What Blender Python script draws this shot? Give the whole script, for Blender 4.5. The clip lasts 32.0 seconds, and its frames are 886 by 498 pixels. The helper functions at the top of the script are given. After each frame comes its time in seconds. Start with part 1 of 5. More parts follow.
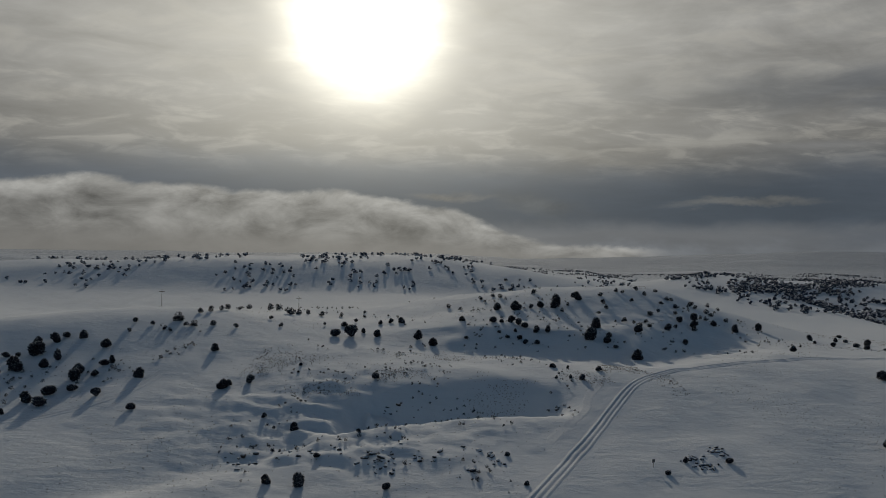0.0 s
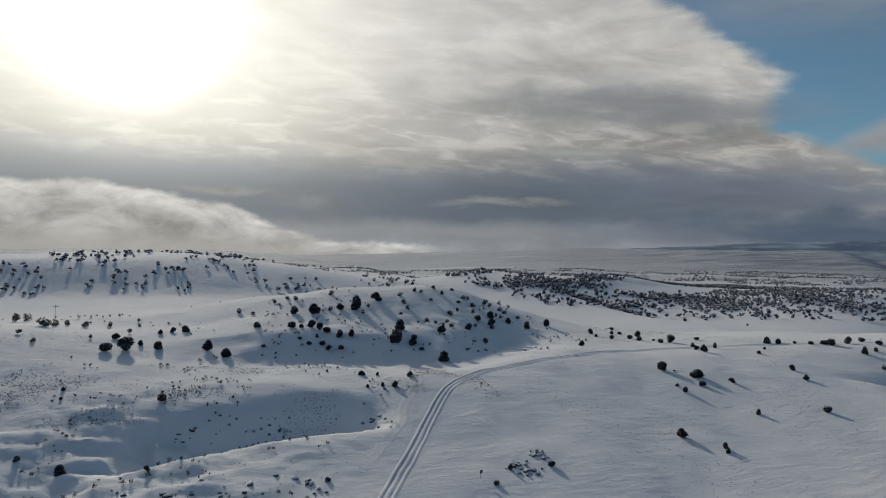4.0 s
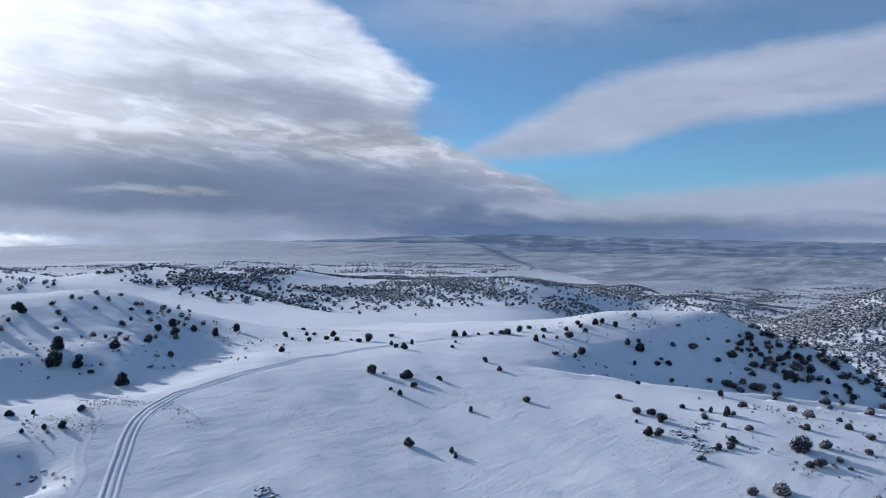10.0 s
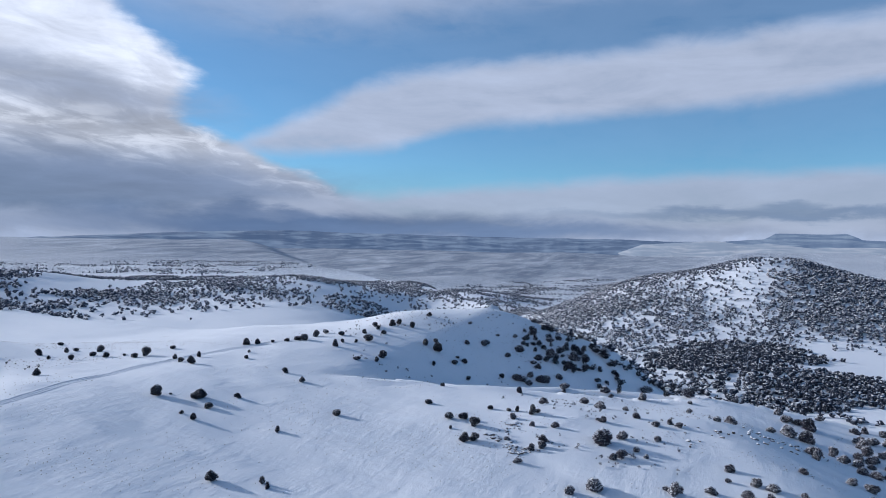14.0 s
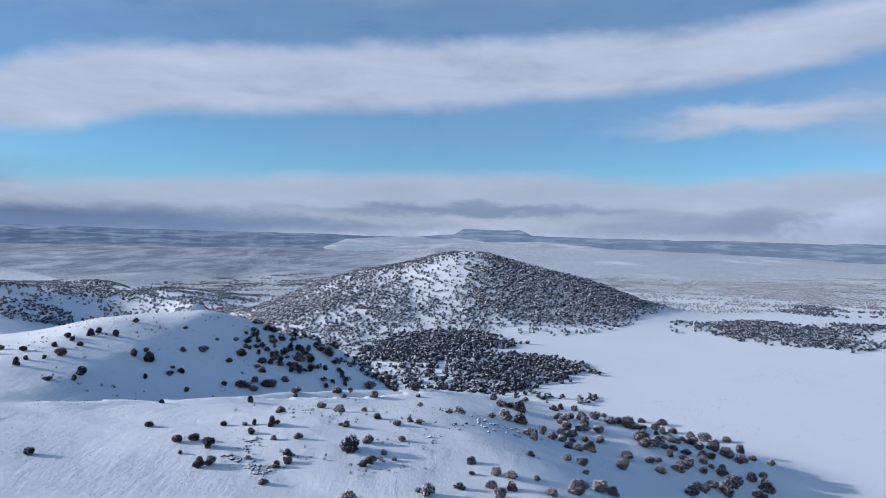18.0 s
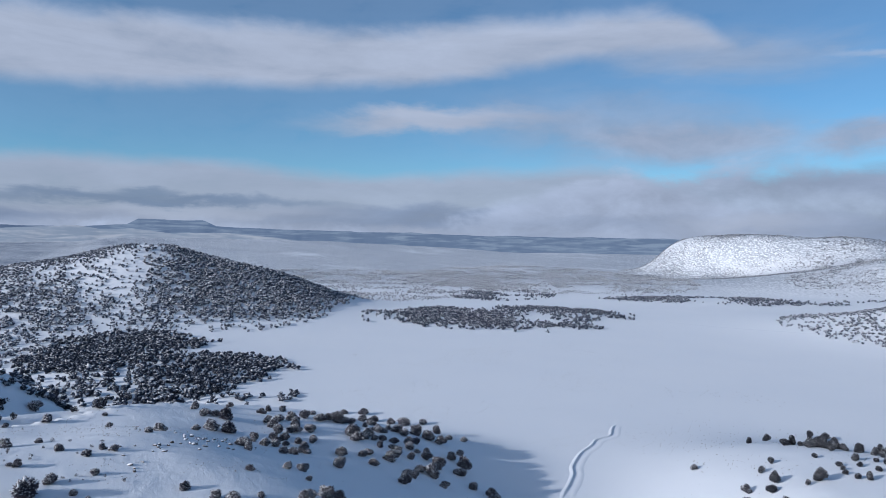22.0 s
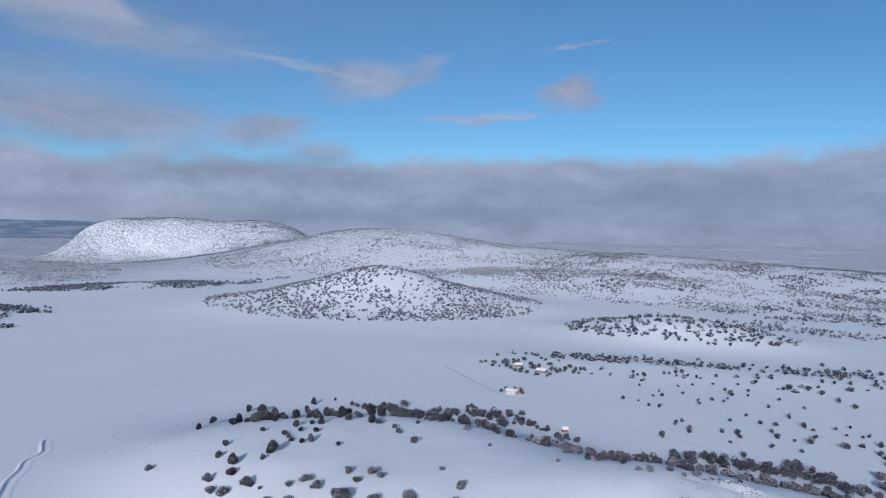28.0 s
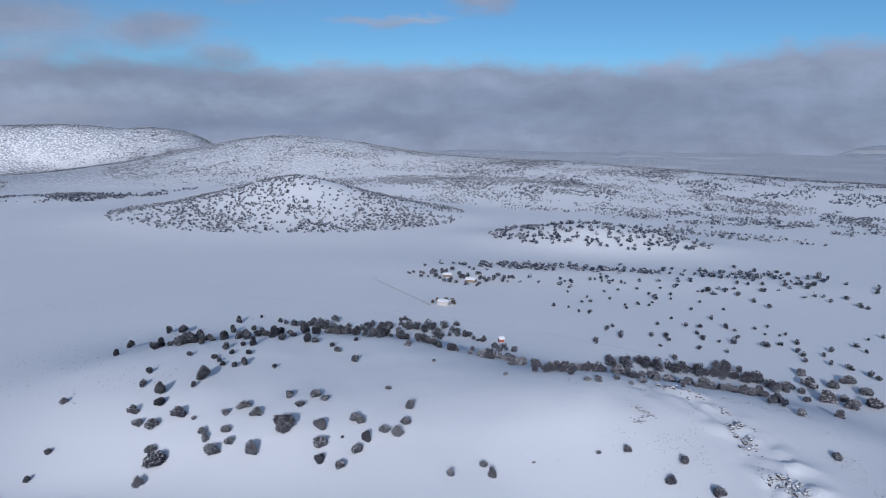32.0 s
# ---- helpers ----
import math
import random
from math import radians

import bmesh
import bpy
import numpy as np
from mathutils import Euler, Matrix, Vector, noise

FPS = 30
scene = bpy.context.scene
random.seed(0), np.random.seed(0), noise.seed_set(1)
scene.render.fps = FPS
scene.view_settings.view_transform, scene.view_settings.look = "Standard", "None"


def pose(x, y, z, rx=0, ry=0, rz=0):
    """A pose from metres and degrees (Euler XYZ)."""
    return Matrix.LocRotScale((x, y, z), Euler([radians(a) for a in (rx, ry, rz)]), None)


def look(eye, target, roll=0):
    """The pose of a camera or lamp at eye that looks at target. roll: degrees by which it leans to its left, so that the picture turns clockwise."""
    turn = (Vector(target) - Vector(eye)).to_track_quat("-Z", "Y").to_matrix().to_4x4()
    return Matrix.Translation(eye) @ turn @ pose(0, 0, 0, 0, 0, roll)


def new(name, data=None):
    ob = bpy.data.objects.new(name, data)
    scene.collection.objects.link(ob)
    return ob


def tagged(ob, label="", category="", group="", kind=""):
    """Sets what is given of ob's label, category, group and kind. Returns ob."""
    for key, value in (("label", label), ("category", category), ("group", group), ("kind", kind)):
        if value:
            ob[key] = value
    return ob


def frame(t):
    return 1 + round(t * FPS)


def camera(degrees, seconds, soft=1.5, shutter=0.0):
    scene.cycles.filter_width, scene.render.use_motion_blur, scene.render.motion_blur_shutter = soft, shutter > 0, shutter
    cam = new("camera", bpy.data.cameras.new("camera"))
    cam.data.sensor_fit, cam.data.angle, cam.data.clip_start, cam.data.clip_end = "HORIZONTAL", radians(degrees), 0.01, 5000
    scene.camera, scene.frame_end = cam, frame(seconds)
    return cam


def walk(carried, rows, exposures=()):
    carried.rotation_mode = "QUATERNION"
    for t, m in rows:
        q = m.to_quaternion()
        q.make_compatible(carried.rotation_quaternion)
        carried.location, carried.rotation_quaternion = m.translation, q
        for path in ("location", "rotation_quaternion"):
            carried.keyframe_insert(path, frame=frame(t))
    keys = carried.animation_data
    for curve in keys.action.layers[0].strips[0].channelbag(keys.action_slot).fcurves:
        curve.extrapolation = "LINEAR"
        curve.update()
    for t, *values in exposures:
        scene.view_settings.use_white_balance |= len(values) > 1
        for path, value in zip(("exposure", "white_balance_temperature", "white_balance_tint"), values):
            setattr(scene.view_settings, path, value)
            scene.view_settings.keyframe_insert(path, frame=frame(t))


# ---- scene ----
cam = camera(65.07, 32.0, soft=0.8)
# seconds, place, heading clockwise from +y, tilt up, lean
ROWS = [
    (0, 0.00, 0.00, 100.00, -0.00, -0.10, 0.68),
    (0.5, -1.00, 1.87, 100.14, 1.91, -0.11, 0.75),
    (1, -1.99, 3.76, 100.27, 3.82, -0.14, 0.75),
    (1.5, -2.96, 5.66, 100.39, 5.74, -0.15, 0.80),
    (2, -3.92, 7.60, 100.52, 7.71, -0.14, 0.80),
    (2.5, -4.86, 9.57, 100.68, 9.74, -0.14, 0.80),
    (3, -5.78, 11.57, 100.86, 12.29, -0.18, 0.83),
    (3.5, -6.65, 13.56, 101.06, 15.28, -0.19, 0.79),
    (4, -7.42, 15.50, 101.25, 18.28, -0.19, 0.77),
    (4.5, -8.05, 17.45, 101.42, 21.24, -0.18, 0.81),
    (6.5, -9.43, 25.55, 102.08, 30.97, -0.31, 0.73),
    (7, -9.62, 27.55, 102.29, 33.11, -0.36, 0.76),
    (7.5, -9.74, 29.53, 102.48, 35.22, -0.41, 0.82),
    (8, -9.83, 31.55, 102.64, 37.33, -0.44, 0.82),
    (8.5, -9.88, 33.59, 102.79, 39.41, -0.44, 0.86),
    (9, -9.85, 35.66, 102.95, 41.54, -0.47, 0.85),
    (9.5, -9.75, 37.71, 103.14, 43.62, -0.49, 0.84),
    (10, -9.58, 39.74, 103.34, 45.76, -0.47, 0.81),
    (10.5, -9.35, 41.74, 103.57, 47.94, -0.47, 0.78),
    (11, -9.05, 43.67, 103.83, 50.08, -0.49, 0.74),
    (11.5, -8.66, 45.53, 104.08, 52.24, -0.49, 0.73),
    (12, -8.17, 47.35, 104.31, 54.57, -0.50, 0.71),
    (12.5, -7.54, 49.16, 104.52, 56.87, -0.47, 0.75),
    (13, -6.81, 50.98, 104.71, 59.20, -0.49, 0.73),
    (13.5, -6.06, 52.81, 104.90, 61.52, -0.52, 0.75),
    (15.5, -2.91, 60.09, 105.43, 73.57, -0.51, 0.85),
    (16, -1.87, 61.73, 105.60, 76.90, -0.55, 0.83),
    (16.5, -0.76, 63.31, 105.79, 79.65, -0.62, 0.87),
    (17, 0.33, 64.78, 105.97, 81.94, -0.64, 0.88),
    (17.5, 1.39, 66.11, 106.13, 84.56, -0.67, 0.97),
    (18, 2.50, 67.34, 106.25, 88.19, -0.66, 0.96),
    (18.5, 3.78, 68.55, 106.32, 91.44, -0.67, 0.91),
    (19, 5.30, 69.80, 106.36, 94.40, -0.68, 0.94),
    (19.5, 6.97, 71.05, 106.44, 97.38, -0.71, 0.90),
    (20, 8.56, 72.17, 106.62, 100.18, -0.77, 0.97),
    (20.5, 9.95, 73.07, 106.88, 103.13, -0.82, 1.11),
    (21, 11.21, 73.76, 107.13, 106.39, -0.85, 1.13),
    (21.5, 12.42, 74.36, 107.34, 110.03, -0.88, 1.06),
    (22, 13.65, 74.92, 107.51, 113.67, -0.94, 1.12),
    (22.5, 14.91, 75.43, 107.66, 117.31, -1.00, 1.16),
    (23, 16.19, 75.90, 107.81, 121.88, -1.01, 1.19),
    (23.5, 17.50, 76.38, 107.95, 127.91, -1.02, 1.21),
    (24, 18.82, 76.92, 108.09, 134.23, -0.97, 1.29),
    (24.5, 20.19, 77.45, 108.26, 140.20, -0.97, 1.36),
    (25, 21.65, 77.83, 108.45, 145.39, -0.98, 1.37),
    (25.5, 23.21, 77.92, 108.65, 148.34, -1.09, 1.46),
    (26, 24.80, 77.66, 108.74, 150.01, -1.18, 1.51),
    (26.5, 26.52, 77.18, 108.78, 154.79, -1.17, 1.59),
    (28.5, 35.58, 73.90, 109.09, 159.45, -1.42, 1.25),
    (29, 37.61, 72.35, 108.75, 159.36, -1.53, 1.33),
    (29.5, 39.54, 70.62, 108.70, 160.04, -1.95, 1.39),
    (30, 41.49, 68.92, 108.59, 160.60, -3.51, 1.38),
    (30.5, 43.47, 67.21, 108.45, 161.49, -5.62, 1.30),
    (31, 45.47, 65.44, 108.36, 162.95, -7.29, 1.21),
    (31.5, 47.50, 63.59, 108.36, 164.93, -8.32, 1.10),
    (32, 49.61, 61.68, 108.49, 166.73, -8.82, 1.08),
]


def flight_pose(x, y, z, heading, tilt, lean):
    a, p = radians(heading), radians(tilt)
    ahead = Vector((math.cos(p) * math.sin(a), math.cos(p) * math.cos(a), math.sin(p)))
    eye = Vector((x, y, z))
    return look(eye, eye + ahead * 100, lean)


walk(
    cam,
    [(t, flight_pose(*place)) for t, *place in ROWS],
    [
        (0, -1.94, 6850, 8), (2.5, -1.62, 6850, 8), (4.5, -1.0, 6650, 10), (6.5, -0.76, 5900, 16), (8, -0.58, 5660, 17),
        (10, -0.46, 5560, 15), (13, -0.36, 5520, 14), (19, -0.26, 5620, 14), (22, -0.46, 5580, 13), (24, -0.66, 5540, 13), (26, -0.66, 5520, 15), (32, -0.82, 5520, 16),
    ],
)

# ---------------------------------------------------------------- sky and sun
SUN_HEADING, SUN_HEIGHT = -6.5, 18.0


def link(tree, a, b):
    tree.links.new(a, b)


def math_node(tree, operation, a, b=None, clamp=False):
    node = tree.nodes.new("ShaderNodeMath")
    node.operation, node.use_clamp = operation, clamp
    for slot, value in zip(node.inputs, (a, b)):
        if value is None:
            continue
        if isinstance(value, (int, float)):
            slot.default_value = value
        else:
            link(tree, value, slot)
    return node.outputs[0]


def mixed(tree, factor, a, b, blend="MIX"):
    node = tree.nodes.new("ShaderNodeMix")
    node.data_type, node.blend_type = "RGBA", blend
    for slot, value in ((node.inputs[0], factor), (node.inputs[6], a), (node.inputs[7], b)):
        if isinstance(value, (int, float)):
            slot.default_value = value
        elif isinstance(value, tuple):
            slot.default_value = (*value, 1)
        else:
            link(tree, value, slot)
    return node.outputs[2]


def ranged(tree, value, a, b, low=0.0, high=1.0, kind="SMOOTHSTEP"):
    node = tree.nodes.new("ShaderNodeMapRange")
    node.interpolation_type = kind
    link(tree, value, node.inputs[0])
    for slot, v in zip(node.inputs[1:5], (a, b, low, high)):
        slot.default_value = v
    return node.outputs[0]


def noise_of(tree, vector, scale, detail=5.0, rough=0.55, twist=0.0):
    node = tree.nodes.new("ShaderNodeTexNoise")
    link(tree, vector, node.inputs["Vector"])
    node.inputs["Scale"].default_value, node.inputs["Detail"].default_value = scale, detail
    node.inputs["Roughness"].default_value, node.inputs["Distortion"].default_value = rough, twist
    return node


def mapped(tree, vector, place=(0, 0, 0), turn=0.0, size=(1, 1, 1), kind="POINT"):
    node = tree.nodes.new("ShaderNodeMapping")
    node.vector_type = kind
    link(tree, vector, node.inputs[0])
    node.inputs["Location"].default_value = place
    node.inputs["Rotation"].default_value = (0, 0, radians(turn))
    node.inputs["Scale"].default_value = size
    return node.outputs[0]


def make_sky():
    world = bpy.data.worlds.new("winter_sky")
    scene.world = world
    world.use_nodes = True
    tree = world.node_tree
    tree.nodes.clear()
    coords = tree.nodes.new("ShaderNodeTexCoord").outputs["Generated"]
    split = tree.nodes.new("ShaderNodeSeparateXYZ")
    link(tree, coords, split.inputs[0])
    x, y, z = split.outputs
    heading = math_node(tree, "MULTIPLY", math_node(tree, "ARCTAN2", x, y), 57.2958)
    # headings run from -110 to 250
    heading = math_node(tree, "WRAP", heading, 250)
    heading.node.inputs[2].default_value = -110
    rise = math_node(tree, "MULTIPLY", math_node(tree, "ARCSINE", z), 57.2958)
    flat = tree.nodes.new("ShaderNodeCombineXYZ")
    link(tree, heading, flat.inputs[0])
    link(tree, rise, flat.inputs[1])
    flat = flat.outputs[0]

    # cloud patterns: bends of the outlines, a high sheet seen in perspective, low billows
    def wander(vector, scale, reach):
        warp = noise_of(tree, vector, scale, 6, 0.6, 0.3)
        centred = tree.nodes.new("ShaderNodeVectorMath")
        centred.operation = "SUBTRACT"
        link(tree, warp.outputs["Color"], centred.inputs[0])
        centred.inputs[1].default_value = (0.5, 0.5, 0.5)
        scaled = tree.nodes.new("ShaderNodeVectorMath")
        scaled.operation = "MULTIPLY"
        link(tree, centred.outputs[0], scaled.inputs[0])
        scaled.inputs[1].default_value = (*reach, 0)
        bent = tree.nodes.new("ShaderNodeVectorMath")
        bent.operation = "ADD"
        link(tree, flat, bent.inputs[0])
        link(tree, scaled.outputs[0], bent.inputs[1])
        return bent.outputs[0]

    bent = wander(mapped(tree, flat, size=(0.07, 0.2, 1)), 1.6, (9.0, 3.6))
    lift = math_node(tree, "ADD", math_node(tree, "MAXIMUM", z, 0.0), 0.2)
    over = tree.nodes.new("ShaderNodeCombineXYZ")
    link(tree, math_node(tree, "DIVIDE", x, lift), over.inputs[0])
    link(tree, math_node(tree, "DIVIDE", y, lift), over.inputs[1])
    over = over.outputs[0]
    ripple = noise_of(tree, mapped(tree, over, (0.4, 2.1, 0), -20, (1.0, 1.5, 1)), 4.2, 7, 0.58, 0.5).outputs["Fac"]
    smear = noise_of(tree, mapped(tree, flat, (3.1, 1.7, 0), 2, (0.045, 0.21, 1)), 1.8, 8, 0.58, 0.35).outputs["Fac"]
    billow = noise_of(tree, mapped(tree, flat, (9.0, 4.0, 0), -10, (0.17, 0.3, 1)), 1.0, 10, 0.6, 0.3).outputs["Fac"]
    curl = noise_of(tree, mapped(tree, flat, (2.0, 7.0, 0), -28, (0.20, 0.42, 1)), 1.0, 9, 0.6, 0.35).outputs["Fac"]

    def blend(a, share, b):
        return math_node(tree, "ADD", math_node(tree, "MULTIPLY", a, share), math_node(tree, "MULTIPLY", b, 1 - share))

    fine = blend(ripple, 0.45, smear)
    veil = blend(ripple, 0.18, smear)
    puff = blend(billow, 0.8, smear)

    sky = tree.nodes.new("ShaderNodeTexSky")
    sky.sky_type, sky.sun_disc = "NISHITA", False
    sky.sun_elevation, sky.sun_rotation = radians(SUN_HEIGHT), radians(SUN_HEADING)
    sky.altitude, sky.air_density, sky.dust_density, sky.ozone_density = 1800, 1.0, 0.4, 2.0
    colour = mixed(tree, 1.0, sky.outputs[0], (0.112, 0.156, 0.160), "MULTIPLY")

    def after(value):
        """The same value, worked out only once the layers behind are done (keeps few values alive at a time)."""
        node = tree.nodes.new("ShaderNodeMath")
        node.operation = "MULTIPLY_ADD"
        link(tree, colour, node.inputs[0])
        node.inputs[1].default_value = 1e-7
        link(tree, value, node.inputs[2])
        return node.outputs[0]

    def after_vector(value):
        node = tree.nodes.new("ShaderNodeVectorMath")
        node.operation = "MULTIPLY_ADD"
        link(tree, colour, node.inputs[0])
        node.inputs[1].default_value = (1e-7, 1e-7, 1e-7)
        link(tree, value, node.inputs[2])
        return node.outputs[0]

    def lay(mask, tone, pattern, grain, holes, rim=None):
        """Lays cloud of a tone over the sky; the pattern breaks up its brightness and its thin places."""
        nonlocal colour
        pattern = after(pattern)
        shade = ranged(tree, pattern, 0.33, 0.67, 1 - grain, 1 + grain, "LINEAR")
        if rim is not None:
            shade = math_node(tree, "MULTIPLY", shade, rim)
        lit = tree.nodes.new("ShaderNodeVectorMath")
        lit.operation = "SCALE"
        lit.inputs[0].default_value = tone
        link(tree, shade, lit.inputs["Scale"])
        thin = ranged(tree, pattern, 0.24, 0.50, 1 - holes, 1.0)
        colour = mixed(tree, math_node(tree, "MULTIPLY", mask, thin, True), colour, lit.outputs[0])

    def cloud(place, size, turn, tone, cover, soft=0.45, grain=0.3, pattern=veil, holes=0.25):
        """A bank of cloud round a heading and height in degrees."""
        local = mapped(tree, after_vector(bent), (*place, 0), turn, (*size, 1), "TEXTURE")
        length = tree.nodes.new("ShaderNodeVectorMath")
        length.operation = "LENGTH"
        link(tree, local, length.inputs[0])
        lay(ranged(tree, length.outputs["Value"], 1 + soft * 0.5, 1 - soft, 0, cover), tone, pattern, grain, holes)

    def profile(value, low, high, stops, tall):
        """A bent line: stops are (place, height)."""
        node = tree.nodes.new("ShaderNodeValToRGB")
        node.color_ramp.interpolation = "B_SPLINE" if len(stops) > 9 else "LINEAR"
        link(tree, ranged(tree, value, low, high, kind="LINEAR"), node.inputs[0])
        points = node.color_ramp.elements
        for k, (place, up) in enumerate(stops):
            e = points[k] if k < 2 else points.new(1.0)
            e.position, e.color = (place - low) / (high - low), (max(0, up) / tall,) * 3 + (1,)
        return math_node(tree, "MULTIPLY", node.outputs[0], tall)

    def bank(top, tone, cover, edge, wobble, grain, pattern, holes=0.0, rim=0.0, bottom=None, under=1.0):
        """Cloud below a bent top line (heading, height), down to the horizon or to a bottom line; rim: its lit crest."""
        bearing, level = after(heading), after(rise)
        crest = profile(bearing, -110, 250, top, 40)
        ragged = math_node(tree, "MULTIPLY", math_node(tree, "SUBTRACT", billow, 0.5), wobble * 2)
        depth = math_node(tree, "SUBTRACT", math_node(tree, "ADD", crest, ragged), level)
        mask = math_node(tree, "MULTIPLY", ranged(tree, depth, 0, edge, 0, cover), ranged(tree, crest, 0.02, 0.3))
        if bottom:
            floor_line = math_node(tree, "ADD", profile(bearing, -110, 250, bottom, 40), math_node(tree, "MULTIPLY", ragged, 0.6))
            mask = math_node(tree, "MULTIPLY", mask, ranged(tree, math_node(tree, "SUBTRACT", level, floor_line), 0, under))
        lay(mask, tone, pattern, grain, holes, ranged(tree, depth, 0.2, 2.2, 1 + rim, 1.0) if rim else None)

    grey = (0.50, 0.53, 0.56)
    cloud((70, 0.3), (240, 1.9), 0, (0.40, 0.47, 0.57), 1.0, 0.6, 0.08, smear, 0.0)
    cloud((95, 18), (75, 14), 0, (0.58, 0.66, 0.76), 0.24, 0.8, 0.1, fine, 0.7)
    # high overcast round the sun: a sheet with a ragged eastern edge, greyer towards its foot
    edge_line = profile(rise, -5, 60, [(-5, 60), (3, 58), (4.8, 55), (6.6, 49.5), (8.6, 45.6), (10.4, 43.8), (12.0, 44.6), (14.6, 43.2), (15.9, 40.4), (19.2, 36.5), (26, 30), (60, 20)], 80)
    torn = math_node(tree, "MULTIPLY", math_node(tree, "SUBTRACT", blend(billow, 0.5, smear), 0.5), 9)
    inside = math_node(tree, "SUBTRACT", math_node(tree, "ADD", edge_line, torn), heading)
    sheet = math_node(tree, "MULTIPLY", ranged(tree, inside, -0.5, 2.2), ranged(tree, rise, 46, 29))
    lay(sheet, (1.06, 1.07, 1.08), fine, 0.30, 0.0, ranged(tree, rise, 7.5, 15.5, 0.70, 1.1))
    lay(math_node(tree, "MULTIPLY", sheet, ranged(tree, ripple, 0.47, 0.66, 0, 0.5)), (1.42, 1.40, 1.34), smear, 0.2, 0.0)
    cloud((-40, 78), (110, 40), 0, grey, 0.3, 0.5)
    cloud((27, 12.0), (12, 1.7), -2, (0.47, 0.51, 0.57), 0.7, 0.8, 0.25, veil, 0.5)
    cloud((37, 10.6), (9, 1.7), -6, (0.52, 0.57, 0.66), 0.75, 0.8, 0.25, veil, 0.4)
    # slate-grey bank under it
    bank([(-70, 8), (-32, 8.4), (-21, 8.8), (-8, 8.9), (5, 8.6), (14, 7.9), (22, 7.8), (32, 7.9), (42, 7.6), (48, 6.4), (56, 4.4), (64, 2.8), (75, 0)],
         (0.36, 0.44, 0.565), 0.94, 3.4, 0.9, 0.14, veil)
    cloud((20, 3.4), (40, 3.4), 0, (0.25, 0.32, 0.42), 0.85, 0.9, 0.12, smear, 0.2)
    cloud((21, 8.3), (7, 0.55), 1, (0.95, 0.95, 0.93), 0.9, 0.9, 0.35, smear, 0.8)
    cloud((12, 7.6), (6, 0.5), -6, (0.90, 0.90, 0.88), 0.85, 0.9, 0.35, smear, 0.8)
    cloud((30, 7.4), (5, 0.45), 2, (0.70, 0.72, 0.76), 0.8, 0.9, 0.35, smear, 0.7)
    cloud((43, 4.4), (13, 2.4), -4, (0.35, 0.42, 0.545), 0.7, 0.9, 0.15, veil, 0.4)
    # diagonal bright band over the east
    bank([(44, 6), (47.7, 8.4), (51.3, 10.2), (55.7, 12.7), (60, 14.4), (68, 15.4), (80, 16.2), (88, 16.8), (96, 17.2), (104, 17.0), (111, 17.2), (120, 18.2), (129, 19), (137, 17), (142, 0)],
         (0.70, 0.745, 0.82), 0.97, 1.9, 1.1, 0.13, veil, 0.22, 0.12,
         [(44, 6), (49, 6.2), (60, 6.7), (62.6, 8.0), (66, 8.8), (74, 9.5), (84, 9.9), (93, 10.5), (98, 11.0), (107, 11.4), (114, 12.0), (122, 13.4), (129, 13.9), (140, 13.6)], 1.5)
    cloud((62, 21.5), (24, 4.2), 8, (0.66, 0.71, 0.80), 0.85, 0.8, 0.15, fine, 0.6)
    cloud((88, 23), (30, 3.6), 0, (0.66, 0.71, 0.80), 0.7, 0.8, 0.15, fine, 0.7)
    cloud((113, 9.5), (10.5, 1.1), 1, (0.72, 0.755, 0.82), 0.92, 0.7, 0.1, smear, 0.1)
    cloud((128, 8.6), (13, 3.0), -3, (0.56, 0.61, 0.70), 0.72, 0.9, 0.15, puff, 0.5)
    cloud((136, 13.9), (9, 1.9), -4, (0.60, 0.66, 0.75), 0.7, 0.9, 0.15, veil, 0.6)
    # low cloud over the eastern skyline
    bank([(40, 2.5), (45, 3.5), (56, 4.3), (64, 5.0), (72, 5.5), (77, 5.9), (90, 6.4), (98, 6.1), (104, 5.6), (112, 5.6), (124, 6.6), (131, 6.2), (142, 0)],
         (0.60, 0.645, 0.72), 0.93, 1.5, 0.7, 0.10, veil, 0.1, 0.10)
    cloud((90, 2.45), (15, 0.5), 0, (0.30, 0.39, 0.51), 0.85, 0.7, 0.1, smear)
    cloud((90.5, 3.0), (3.0, 0.42), 0, (0.34, 0.43, 0.54), 0.85, 0.7, 0.1, smear)
    cloud((113, 1.5), (19, 1.0), 1, (0.36, 0.44, 0.56), 0.8, 0.8, 0.12, smear, 0.3)
    cloud((95, 1.5), (12, 0.5), 0, (0.66, 0.70, 0.76), 0.6, 0.9, 0.1, smear, 0.3)
    # cumulus bank in the south, with heads that stand out of it
    bank([(112, 1), (118, 3.2), (124, 5.2), (131, 6.0), (137, 6.6), (141, 7.0), (144, 6.4), (147, 5.6), (150, 6.7), (153, 6.2), (157, 6.2), (161, 6.6), (166, 6.6), (169.7, 7.9), (172, 7.3), (174, 6.6), (177, 7.0), (182, 6.8), (187, 7.0), (191, 8.4), (194, 8.3), (200, 8), (225, 9), (240, 7)],
         (0.60, 0.66, 0.76), 0.96, 1.9, 2.6, 0.24, puff, 0.0, 0.18)
